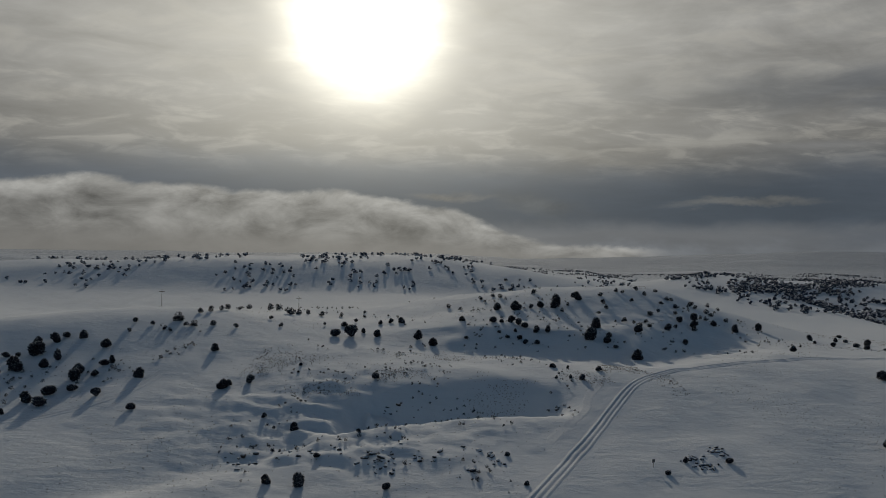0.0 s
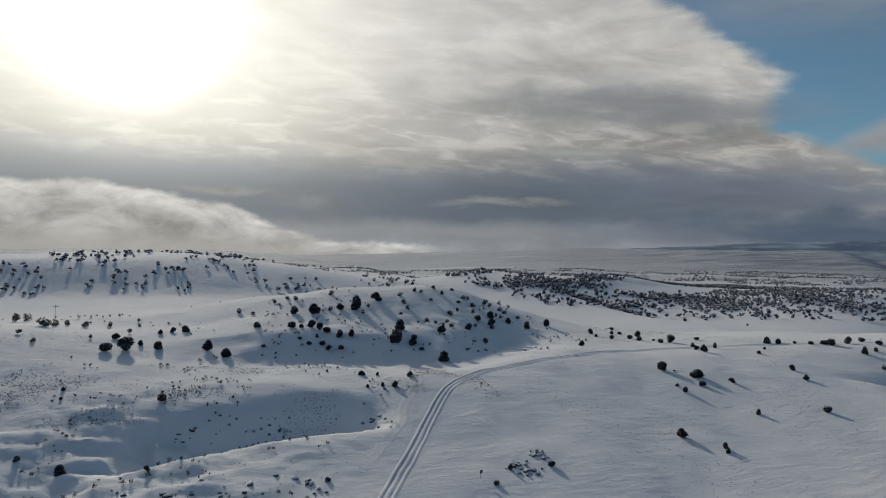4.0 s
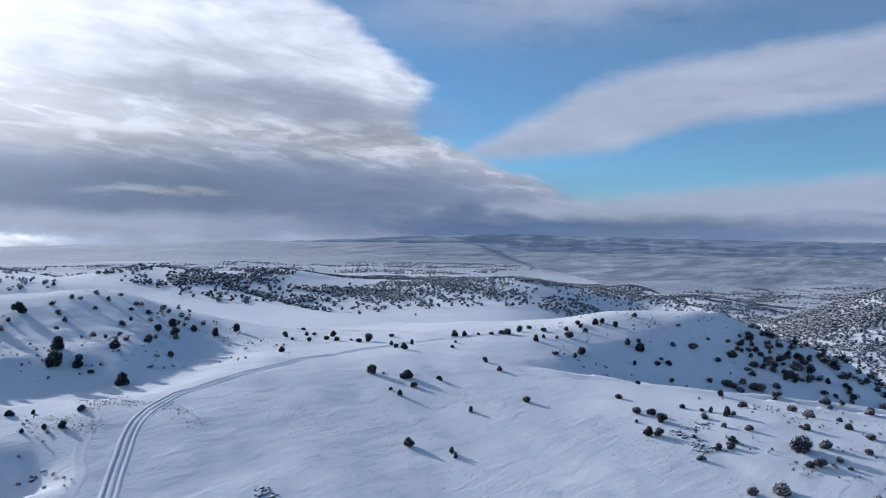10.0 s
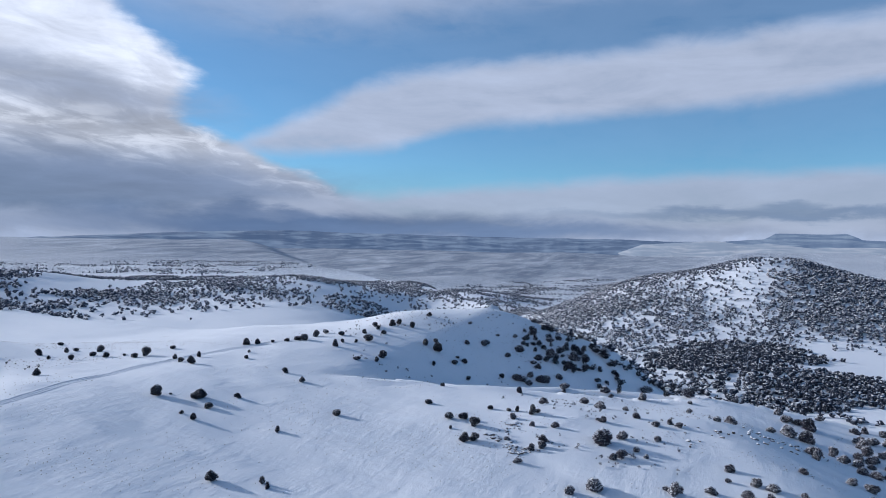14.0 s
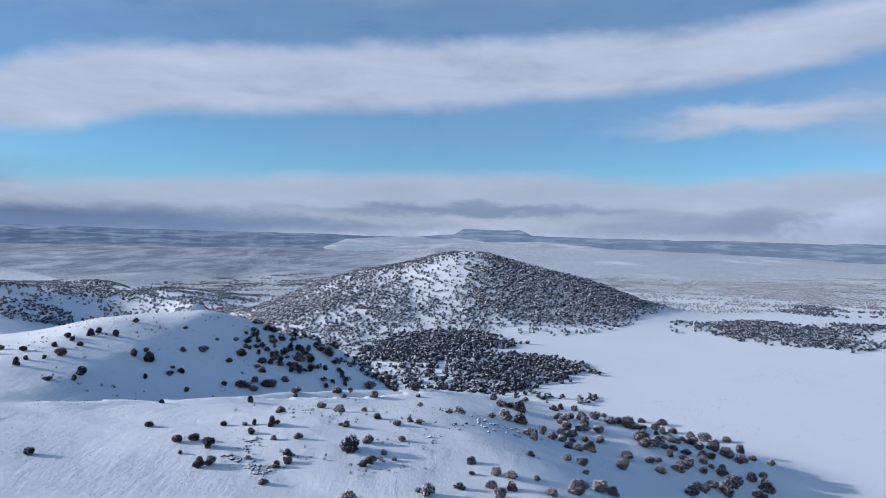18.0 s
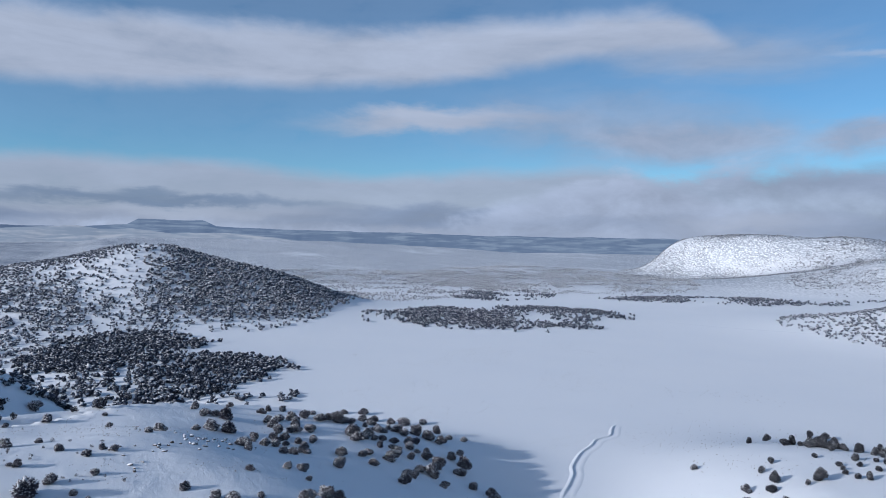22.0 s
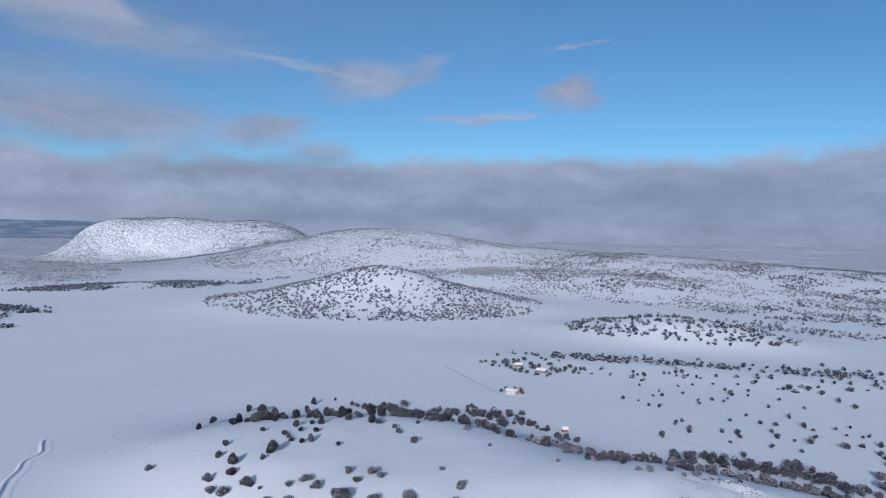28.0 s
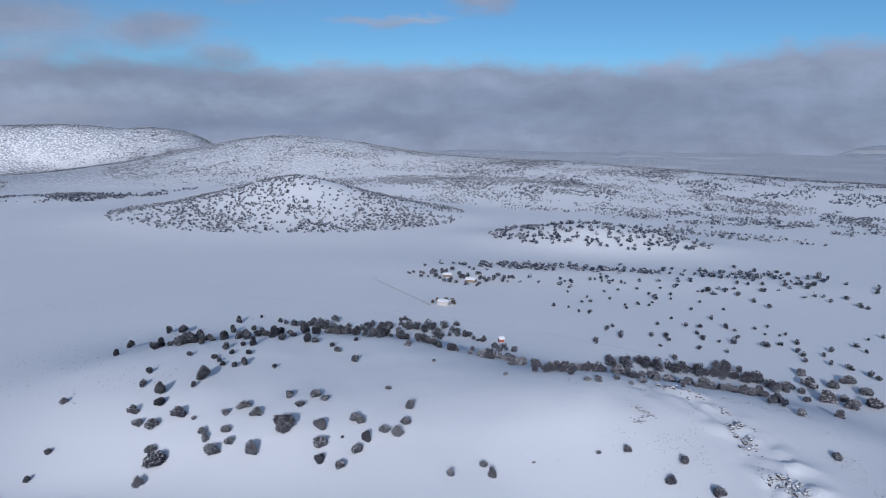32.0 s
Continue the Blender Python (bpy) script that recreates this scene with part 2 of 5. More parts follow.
    for place, size, turn, cover in (((144.8, 7.9), (4.2, 1.5), 4, 0.85), ((133, 7.6), (8, 1.6), -2, 0.7), ((149.6, 6.3), (2.6, 0.9), 0, 0.7),
                                     ((152.6, 11.8), (4.2, 1.5), 14, 0.75), ((157.5, 13.4), (1.8, 0.7), 24, 0.5), ((169.7, 11.2), (2.5, 1.3), 8, 0.92)):
        cloud(place, size, turn, (0.62, 0.655, 0.74), cover, 0.7, 0.2, puff, 0.35)
    cloud((163, 9.2), (4.6, 0.42), 3, (0.72, 0.78, 0.86), 0.75, 0.8, 0.2, smear, 0.6)
    cloud((170.5, 14.8), (2.2, 0.32), 5, (0.72, 0.78, 0.86), 0.6, 0.8, 0.2, smear, 0.6)
    cloud((148, 12.6), (5, 0.4), -10, (0.70, 0.76, 0.84), 0.55, 0.8, 0.2, smear, 0.6)
    cloud((147, 4.6), (12, 1.5), 0, (0.43, 0.50, 0.61), 0.7, 0.9, 0.15, puff, 0.4)
    cloud((160, 4.9), (8, 1.3), 2, (0.70, 0.745, 0.82), 0.45, 0.9, 0.2, puff, 0.6)
    cloud((178, 3.2), (24, 2.2), -1, (0.44, 0.51, 0.625), 0.75, 0.9, 0.12, puff, 0.3)
    cloud((150, 1.2), (30, 0.9), 0, (0.45, 0.53, 0.66), 0.75, 0.9, 0.1, smear, 0.2)
    cloud((137, 1.3), (7, 0.8), 1, (0.66, 0.70, 0.77), 0.8, 0.8, 0.1, puff, 0.2)
    # dark blue shade and cloud heads over the north-eastern range
    cloud((54, 1.2), (24, 1.5), 0, (0.145, 0.225, 0.365), 0.93, 0.8, 0.12, smear)
    cloud((48.2, 2.5), (2.4, 0.8), 0, (0.21, 0.285, 0.42), 0.85, 0.8, 0.12)
    cloud((51.9, 2.4), (2.0, 0.7), 0, (0.22, 0.295, 0.43), 0.85, 0.8, 0.12)
    cloud((68, 1.0), (18, 0.8), 0, (0.25, 0.34, 0.49), 0.85, 0.8, 0.12, smear)
    # rolling fog bank that spills over the northern mesas
    bank([(-75, 6.5), (-50, 5.8), (-36, 4.6), (-32.6, 4.6), (-30, 5.2), (-27.7, 5.7), (-24.3, 4.9), (-18.7, 4.9), (-13, 4.8), (-8.6, 4.8), (-4, 4.2), (0.7, 3.3), (3.5, 2.3), (5.4, 1.6), (9, 0.7), (14, 0.3), (19, 0)],
         (0.80, 0.81, 0.815), 0.97, 0.6, 1.1, 0.55, curl, 0.0, 0.45)
    bank([(-75, 2.6), (-33, 2.2), (-8, 1.9), (1, 1.5), (6, 0.8), (13, 0.3), (18, 0)], (0.74, 0.735, 0.73), 0.9, 2.2, 0.5, 0.12, puff)
    cloud((23.5, 3.55), (5.6, 0.36), 0, (0.56, 0.59, 0.62), 0.85, 0.8, 0.3, fine, 0.6)
    cloud((0.5, 4.3), (3.2, 0.42), -3, (0.60, 0.60, 0.59), 0.8, 0.8, 0.35, curl, 0.6)
    cloud((7, 3.6), (4, 0.9), -14, (0.40, 0.44, 0.48), 0.6, 0.9, 0.35, curl, 0.6)
    # lower half of the sphere: snow light
    below = ranged(tree, rise, -0.4, -2.5)
    colour = mixed(tree, below, colour, (0.36, 0.39, 0.44))

    # the sun behind thin cloud
    a, h = radians(SUN_HEADING), radians(SUN_HEIGHT)
    dot = tree.nodes.new("ShaderNodeVectorMath")
    dot.operation = "DOT_PRODUCT"
    link(tree, coords, dot.inputs[0])
    dot.inputs[1].default_value = (math.cos(h) * math.sin(a), math.cos(h) * math.cos(a), math.sin(h))
    away = math_node(tree, "MULTIPLY", math_node(tree, "ARCCOSINE", dot.outputs["Value"]), 57.2958)
    away = math_node(tree, "ADD", away, math_node(tree, "MULTIPLY", math_node(tree, "SUBTRACT", fine, 0.5), 6.0))
    core = math_node(tree, "POWER", ranged(tree, away, 10.0, 2.5), 1.6)
    halo = math_node(tree, "MULTIPLY", math_node(tree, "POWER", ranged(tree, away, 40, 0, kind="LINEAR"), 2.3), ranged(tree, rise, 3, 10, 0.35, 1.0))
    glow = math_node(tree, "ADD", math_node(tree, "MULTIPLY", core, 5.0), math_node(tree, "MULTIPLY", halo, 2.7))
    tint = tree.nodes.new("ShaderNodeVectorMath")
    tint.operation = "SCALE"
    tint.inputs[0].default_value = (1.0, 0.97, 0.86)
    link(tree, glow, tint.inputs["Scale"])
    colour = mixed(tree, 1.0, colour, tint.outputs[0], "ADD")
    back = tree.nodes.new("ShaderNodeBackground")
    link(tree, colour, back.inputs[0])
    back.inputs[1].default_value = 0.85
    out = tree.nodes.new("ShaderNodeOutputWorld")
    link(tree, back.outputs[0], out.inputs[0])


make_sky()
sun = new("sun", bpy.data.lights.new("sun", "SUN"))
sun.data.energy, sun.data.angle, sun.data.color = 4.8, radians(1.2), (1.0, 0.92, 0.80)
_a, _h = radians(SUN_HEADING), radians(SUN_HEIGHT)
sun.matrix_world = look((0, 0, 0), (-math.cos(_h) * math.sin(_a), -math.cos(_h) * math.cos(_a), -math.sin(_h)))


# ---------------------------------------------------------------- materials
def material(name, rough=0.8):
    mat = bpy.data.materials.new(name)
    mat.use_nodes = True
    tree = mat.node_tree
    bsdf = tree.nodes["Principled BSDF"]
    bsdf.inputs["Roughness"].default_value = rough
    bsdf.inputs["Specular IOR Level"].default_value = 0.25
    return mat, tree, bsdf


def place_of(tree):
    return tree.nodes.new("ShaderNodeNewGeometry").outputs["Position"]


def bumped(tree, bsdf, value, strength, distance):
    node = tree.nodes.new("ShaderNodeBump")
    node.inputs["Strength"].default_value, node.inputs["Distance"].default_value = strength, distance
    link(tree, value, node.inputs["Height"])
    link(tree, node.outputs[0], bsdf.inputs["Normal"])


def snow_material():
    mat, tree, bsdf = material("snow", 0.9)
    where = place_of(tree)
    bsdf.inputs["Specular IOR Level"].default_value = 0.08
    broad = noise_of(tree, where, 0.012, 5).outputs["Fac"]
    grain = noise_of(tree, mapped(tree, where, size=(0.10, 0.26, 0.2)), 1.0, 7, 0.62, 0.25).outputs["Fac"]
    fine = noise_of(tree, mapped(tree, where, size=(1.0, 1.7, 1)), 1.0, 5, 0.65).outputs["Fac"]
    colour = mixed(tree, broad, (0.77, 0.80, 0.845), (0.83, 0.85, 0.88))
    # grass tips and stones that show through the thin snow of the uplands
    height_z = tree.nodes.new("ShaderNodeSeparateXYZ")
    link(tree, where, height_z.inputs[0])
    upland = ranged(tree, height_z.outputs[2], 8, 40)
    speck = noise_of(tree, where, 1.5, 3, 0.7).outputs["Fac"]
    patch = noise_of(tree, where, 0.045, 4, 0.6).outputs["Fac"]
    stubble = math_node(tree, "MULTIPLY", ranged(tree, speck, 0.66, 0.72), ranged(tree, patch, 0.50, 0.62))
    stubble = math_node(tree, "MULTIPLY", stubble, upland)
    colour = mixed(tree, math_node(tree, "MULTIPLY", stubble, 0.75), colour, (0.16, 0.13, 0.10))
    # scrub on far uplands, too far to tell apart; colour holds painted blue haze
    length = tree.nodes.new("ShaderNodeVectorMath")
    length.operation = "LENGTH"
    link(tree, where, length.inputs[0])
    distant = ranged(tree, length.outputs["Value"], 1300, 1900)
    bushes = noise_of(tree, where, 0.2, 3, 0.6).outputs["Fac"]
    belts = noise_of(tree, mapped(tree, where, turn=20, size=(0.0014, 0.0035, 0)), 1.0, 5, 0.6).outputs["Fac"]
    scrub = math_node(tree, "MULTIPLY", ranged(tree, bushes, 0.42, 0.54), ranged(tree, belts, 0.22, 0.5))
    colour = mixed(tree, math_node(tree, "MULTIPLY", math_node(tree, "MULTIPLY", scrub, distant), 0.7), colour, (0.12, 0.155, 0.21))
    # wooded country far to the north-east; cloud shade and haze painted as dark blue
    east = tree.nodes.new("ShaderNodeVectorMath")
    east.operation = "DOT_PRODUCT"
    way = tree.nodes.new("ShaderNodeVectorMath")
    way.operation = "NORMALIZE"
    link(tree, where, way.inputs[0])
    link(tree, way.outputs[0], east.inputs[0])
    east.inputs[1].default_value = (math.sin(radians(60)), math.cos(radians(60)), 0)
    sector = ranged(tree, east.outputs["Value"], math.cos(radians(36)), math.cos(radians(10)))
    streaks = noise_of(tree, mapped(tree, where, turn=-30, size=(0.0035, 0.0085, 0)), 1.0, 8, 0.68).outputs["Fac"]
    shaded_forest = math_node(tree, "MULTIPLY", math_node(tree, "MULTIPLY", sector, ranged(tree, length.outputs["Value"], 1900, 2900)), ranged(tree, streaks, 0.36, 0.62, 0.7, 0.2))
    colour = mixed(tree, shaded_forest, colour, (0.085, 0.12, 0.185))
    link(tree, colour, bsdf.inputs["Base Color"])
    relief = math_node(tree, "ADD", math_node(tree, "MULTIPLY", grain, 1.0), math_node(tree, "MULTIPLY", fine, 0.25))
    calm = math_node(tree, "MULTIPLY", ranged(tree, patch, 0.36, 0.6, 0.4, 1.0), ranged(tree, height_z.outputs[2], 14, 46, 0.15, 1.0))
    bumped(tree, bsdf, math_node(tree, "MULTIPLY", relief, calm), 0.6, 0.6)
    return mat


def foliage_material(name, dark, light, snow, frost):
    mat, tree, bsdf = material(name, 0.75)
    geo = tree.nodes.new("ShaderNodeNewGeometry")
    each = tree.nodes.new("ShaderNodeObjectInfo").outputs["Random"]
    grain = noise_of(tree, geo.outputs["Position"], 5.0, 3, 0.75).outputs["Fac"]
    mixin = math_node(tree, "ADD", math_node(tree, "MULTIPLY", geo.outputs["Random Per Island"], 0.6), math_node(tree, "MULTIPLY", each, 0.4))
    colour = mixed(tree, mixin, dark, light)
    up = tree.nodes.new("ShaderNodeSeparateXYZ")
    link(tree, geo.outputs["Normal"], up.inputs[0])
    # snow lies on what faces up, unevenly
    lie = math_node(tree, "ADD", up.outputs[2], math_node(tree, "MULTIPLY", math_node(tree, "SUBTRACT", grain, 0.5), 1.3))
    lie = math_node(tree, "ADD", lie, math_node(tree, "MULTIPLY", math_node(tree, "SUBTRACT", geo.outputs["Random Per Island"], 0.5), 1.7))
    lie = math_node(tree, "ADD", lie, math_node(tree, "MULTIPLY", math_node(tree, "SUBTRACT", each, 0.5), 0.5))
    cover = ranged(tree, lie, snow, snow + 0.45, 0, frost)
    colour = mixed(tree, cover, colour, (0.74, 0.76, 0.80))
    link(tree, colour, bsdf.inputs["Base Color"])
    return mat


def bark_material():
    mat, tree, bsdf = material("bark", 0.9)
    where = place_of(tree)
    grain = noise_of(tree, mapped(tree, where, size=(6, 6, 0.8)), 1.0, 4).outputs["Fac"]
    link(tree, mixed(tree, grain, (0.05, 0.035, 0.025), (0.16, 0.12, 0.09)), bsdf.inputs["Base Color"])
    return mat


def plain_material(name, a, b, scale, rough=0.8, relief=0.0, metal=0.0):
    mat, tree, bsdf = material(name, rough)
    where = place_of(tree)
    grain = noise_of(tree, where, scale, 5, 0.6).outputs["Fac"]
    link(tree, mixed(tree, ranged(tree, grain, 0.3, 0.7), a, b), bsdf.inputs["Base Color"])
    bsdf.inputs["Metallic"].default_value = metal
    if relief:
        bumped(tree, bsdf, grain, 0.6, relief)
    return mat


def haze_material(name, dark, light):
    """A far backdrop: belts of wood and snow, the air's haze painted in as emission."""
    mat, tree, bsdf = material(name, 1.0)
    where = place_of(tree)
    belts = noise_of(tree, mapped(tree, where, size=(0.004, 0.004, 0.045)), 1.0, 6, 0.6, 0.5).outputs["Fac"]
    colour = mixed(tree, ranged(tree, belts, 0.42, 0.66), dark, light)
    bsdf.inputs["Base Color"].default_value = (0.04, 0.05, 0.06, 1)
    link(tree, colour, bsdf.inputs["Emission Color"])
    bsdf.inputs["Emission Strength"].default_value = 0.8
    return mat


SNOW = snow_material()
JUNIPER = foliage_material("juniper_foliage", (0.016, 0.020, 0.031), (0.046, 0.049, 0.062), 0.86, 0.75)
FROSTED = foliage_material("frosted_foliage", (0.028, 0.031, 0.050), (0.088, 0.082, 0.100), 0.58, 0.85)
# far copies of the foliage: bluish distance haze mixed into the base colours
WOODS = foliage_material("far_hazy_foliage", (0.028, 0.040, 0.070), (0.074, 0.088, 0.124), 0.34, 0.7)
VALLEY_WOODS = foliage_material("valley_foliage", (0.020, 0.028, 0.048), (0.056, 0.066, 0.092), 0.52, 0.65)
PALE_WOODS = foliage_material("far_frosted_hazy_foliage", (0.085, 0.10, 0.13), (0.16, 0.168, 0.19), -0.05, 0.72)
BARK = bark_material()
ROCK = foliage_material("snowy_basalt", (0.030, 0.026, 0.028), (0.095, 0.076, 0.070), 0.34, 0.95)
WOOD = plain_material("grey_boards", (0.16, 0.12, 0.09), (0.30, 0.24, 0.19), 2.5, 0.85, 0.02)
RED_WOOD = plain_material("red_boards", (0.28, 0.07, 0.05), (0.38, 0.12, 0.08), 3.0, 0.8, 0.02)
METAL = plain_material("pale_sheet_metal", (0.42, 0.40, 0.39), (0.55, 0.53, 0.51), 0.8, 0.5, 0.01)
DOORWAY = plain_material("dark_doorway", (0.02, 0.018, 0.016), (0.05, 0.04, 0.035), 2.0, 0.9)
BRUSH = plain_material("bare_brush", (0.10, 0.075, 0.06), (0.22, 0.17, 0.14), 4.0, 0.9)
GRASS = plain_material("dry_grass", (0.09, 0.07, 0.045), (0.22, 0.18, 0.11), 3.0, 0.9)
# skyline ranges glow: distance haze is put into their emission colours
FAR_BLUE = haze_material("hazy_wooded_mesa", (0.115, 0.165, 0.26), (0.27, 0.345, 0.45))
FAR_HAZE = haze_material("hazy_blue_mesa", (0.17, 0.235, 0.345), (0.33, 0.405, 0.50))
FAR_SNOW = haze_material("hazy_snowy_hills", (0.36, 0.42, 0.50), (0.62, 0.64, 0.67))
SIGN = plain_material("sign_metal", (0.10, 0.10, 0.11), (0.2, 0.2, 0.2), 3.0, 0.6)

# ---------------------------------------------------------------- terrain
LATTICE = np.random.RandomState(7).rand(256, 256)


def value_noise(x, y):
    xi, yi = np.floor(x).astype(int), np.floor(y).astype(int)
    u, v = x - xi, y - yi
    u, v = u * u * (3 - 2 * u), v * v * (3 - 2 * v)
    a, b = LATTICE[xi % 256, yi % 256], LATTICE[(xi + 1) % 256, yi % 256]
    c, d = LATTICE[xi % 256, (yi + 1) % 256], LATTICE[(xi + 1) % 256, (yi + 1) % 256]
    return (a + (b - a) * u) * (1 - v) + (c + (d - c) * u) * v - 0.5


def fbm(x, y, octaves=4):
    total, size = 0, 1.0
    for k in range(octaves):
        total = total + value_noise(x * 2**k + 17.3 * k, y * 2**k - 9.1 * k) * size
        size *= 0.5
    return total


def smooth(a, b, x):
    u = np.clip((x - a) / (b - a), 0, 1)
    return u * u * (3 - 2 * u)


def bump(x, y, cx, cy, rx, ry, turn, height, sharp=1.0):
    """A rounded hill; turn: degrees from +x to its long axis; sharp below 1: a peaked top, above 1: a flat one."""
    c, s = math.cos(radians(turn)), math.sin(radians(turn))
    u, v = ((x - cx) * c + (y - cy) * s) / rx, (-(x - cx) * s + (y - cy) * c) / ry
    return height * np.exp(-((u * u + v * v) ** sharp))


def line_gap(x, y, points):
    """Distance to a bent line, and how far along it (0 to 1) the nearest place is."""
    best, along = np.full(np.shape(x), 1e9), np.zeros(np.shape(x))
    n = len(points) - 1
    for k in range(n):
        (ax, ay), (bx, by) = points[k], points[k + 1]
        u = np.clip(((x - ax) * (bx - ax) + (y - ay) * (by - ay)) / ((bx - ax) ** 2 + (by - ay) ** 2), 0, 1)
        d = np.hypot(x - ax - u * (bx - ax), y - ay - u * (by - ay))
        along = np.where(d < best, (k + u) / n, along)
        best = np.minimum(best, d)
    return best, along


SPUR = [(196, 172), (224, 157), (262, 130), (284, 100), (300, 70), (306, 30)]
LEDGE = [(29.9, -193.1), (14.3, -186.3), (3.3, -166.4), (-0.1, -157.6), (-5.5, -145.8), (-6.3, -126.5), (-14.5, -121.7)]
RAVINE = [(40, 184), (30, 188), (16, 190), (2, 187), (-13, 181), (-24, 173), (-34, 164), (-46, 153), (-62, 138), (-90, 118)]


def height(x, y):
    x, y = np.asarray(x, float), np.asarray(y, float)
    wx, wy = 44 * fbm(x / 190 + 3, y / 190, 2), 44 * fbm(x / 190, y / 190 + 8, 2)
    # the plateau under the camera: high ground north-west of a bent edge
    d1 = (x * 0.342 - y * 0.94) - 68            # south edge
    d2 = (x * 0.985 - y * 0.17) - 318            # east edge
    edge = np.maximum(d1, d2) + 18 * fbm(x / 150, y / 150, 2)
    spread = np.clip(x - 900, 0, 4000)
    north = smooth(300 - 0.3 * spread, 430 + 1.2 * spread, y)
    edge = edge * (1 - north) - 70 * north
    z = 52 * smooth(95, -62, edge)
    z = z + 12 * smooth(120, 245, y) * smooth(400, 330, x) - (12 - 8 * smooth(90, -40, x)) * smooth(225 + 0.35 * np.clip(60 - x, 0, 200), 400, y)
    z = z - 7 * north * smooth(60, 260, x)
    # spur towards the valley, knob ridge, hill by the road
    z = z + bump(x, y, 200, 95, 60, 30, -35, 3) + bump(x, y, 312, -26, 52, 52, 0, 15, 1.3)
    z = z + bump(x, y, 370, 190, 54, 58, 10, 35, 0.95) + bump(x, y, 390, 134, 44, 30, -51, 27) - bump(x, y, 272, 88, 46, 40, -50, 6) + bump(x, y, 290, 222, 60, 22, 8, 3)
    z = z + bump(x, y, 100, 405, 90, 66, 12, 20, 0.9) + bump(x, y, 82, 336, 80, 46, 10, 15) + bump(x, y, 30, 290, 60, 40, 0, 1)
    z = z + bump(x, y, -120, 268, 80, 46, 25, 11) + bump(x, y, -60, 345, 110, 26, 6, 6)
    z = z - bump(x, y, -150, 480, 320, 90, 0, 6)
    # steep near face of the hill by the road
    face = y - 260 - 0.7 * np.clip(x - 70, 0, 90) + 16 * fbm(x / 34, y / 34 + 4, 3)
    z = z + (4.4 * smooth(-15, 15, face) * smooth(170, 50, face) - 2.5 * np.exp(-(((face + 18) / 18) ** 2))) * smooth(-35, 15, x) * smooth(140, 96, x)
    z = z - bump(x, y, 292, 150, 55, 17, -40, 5) + bump(x, y, 188, 136, 42, 34, -30, 4) - bump(x, y, 246, 38, 36, 36, 0, 4)
    # the ground falls away behind the spur's crest
    gap, along = line_gap(x, y, SPUR)
    (ax, ay), (bx, by) = SPUR[1], SPUR[4]
    beyond = np.sign((x - ax) * (by - ay) - (y - ay) * (bx - ax)) * -gap
    z = z - 11 * smooth(-6, 34, beyond) * smooth(230, 60, beyond) * smooth(20, 60, y) * smooth(200, 160, y)
    # mesas and rolling uplands to the north
    z = z + bump(x + wx, y + wy, -190, 765, 340, 140, 4, 26, 2.0) + bump(x + wx, y + wy, 90, 900, 240, 150, 0, 9, 1.4)
    z = z + bump(x, y, 470, 880, 260, 140, 30, 30) + bump(x + wx, y + wy, 830, 740, 260, 160, 40, 30)
    z = z - bump(x, y, 700, 400, 260, 90, 30, 40)
    z = z - 44 * smooth(500, 900, x) * smooth(250, 500, y) * smooth(1200, 800, y) * 0.3
    z = z + bump(x + wx, y + wy, 1330, 640, 260, 110, 30, 32)
    # wooded mountain east of the valley
    z = z + bump(x + 0.6 * wx, y + 0.6 * wy, 1062, 40, 168, 160, 0, 72, 0.85) + bump(x, y, 1030, 235, 150, 130, 10, 36) + bump(x, y, 1000, 370, 150, 100, 20, 8)
    z = z + bump(x, y, 1220, 10, 240, 130, -20, 22) + bump(x, y, 1020, -120, 130, 90, -20, 20)
    # low wooded rises on the plain
    z = z + bump(x, y, 620, 70, 130, 80, 10, 5) + bump(x, y, 880, -375, 170, 95, 90, 8)
    z = z + bump(x, y, 930, -900, 220, 80, 63, 6) + bump(x + 0.5 * wx, y + 0.5 * wy, 462, -815, 165, 120, 20, 58, 0.78)
    z = z + bump(x, y, 62, -712, 104, 62, 2, 21, 1.1) + bump(x, y, 60, -520, 190, 45, 3, 3)
    # white hills and long ridge to the south-east
    white = bump(x + 0.5 * wx, y + 0.5 * wy, 1805, -1755, 220, 220, 30, 150, 1.7) + bump(x + wx, y + wy, 1490, -1850, 280, 220, 10, 132, 1.5)
    white = white * (1 + 0.16 * fbm(x / 190 + 6, y / 190, 3))
    z = z + white - 16 * np.log1p(np.exp(np.clip((white - 134 - 14 * fbm(x / 220, y / 220, 2)) / 16, -30, 30)))
    z = z + bump(x, y, 900, -1640, 400, 280, 8, 100) + bump(x, y, 200, -1660, 520, 300, 4, 58) + bump(x, y, -450, -1500, 400, 300, 0, 24)
    z = z + bump(x, y, 330, -1210, 300, 150, 10, 26)
    # unseen hollow on the plateau's south side, added to shorten its cast shadow
    z = z - bump(x, y, 10, -20, 120, 78, 15, 36)
    # snow knoll south of the camera
    z = z + bump(x, y, 152, -184, 120, 84, -6, 21, 1.9) + bump(x, y, 6, -178, 66, 66, 0, 16, 1.7)
    # ravine cut by a stream
    gap, along = line_gap(x, y, RAVINE)
    north_side = np.where(x < -20, y - 174 > 0.95 * (x + 22), y > 186)
    deep = 9.5 * smooth(0.0, 0.22, along) * (1 - 0.85 * smooth(0.36, 0.66, along))
    z = z - deep * np.exp(-((gap / np.where(north_side, 10, 6)) ** 2))
    # far uplands rise to the skyline
    far = np.hypot(x, y - 40)
    turn = np.degrees(np.arctan2(x, y - 40))
    skyline = 70 - 48 * smooth(98, 124, turn) * (1 - 0.75 * smooth(148, 168, turn))
    skyline = skyline * np.maximum(smooth(4, 30, turn), smooth(-100, -130, turn))
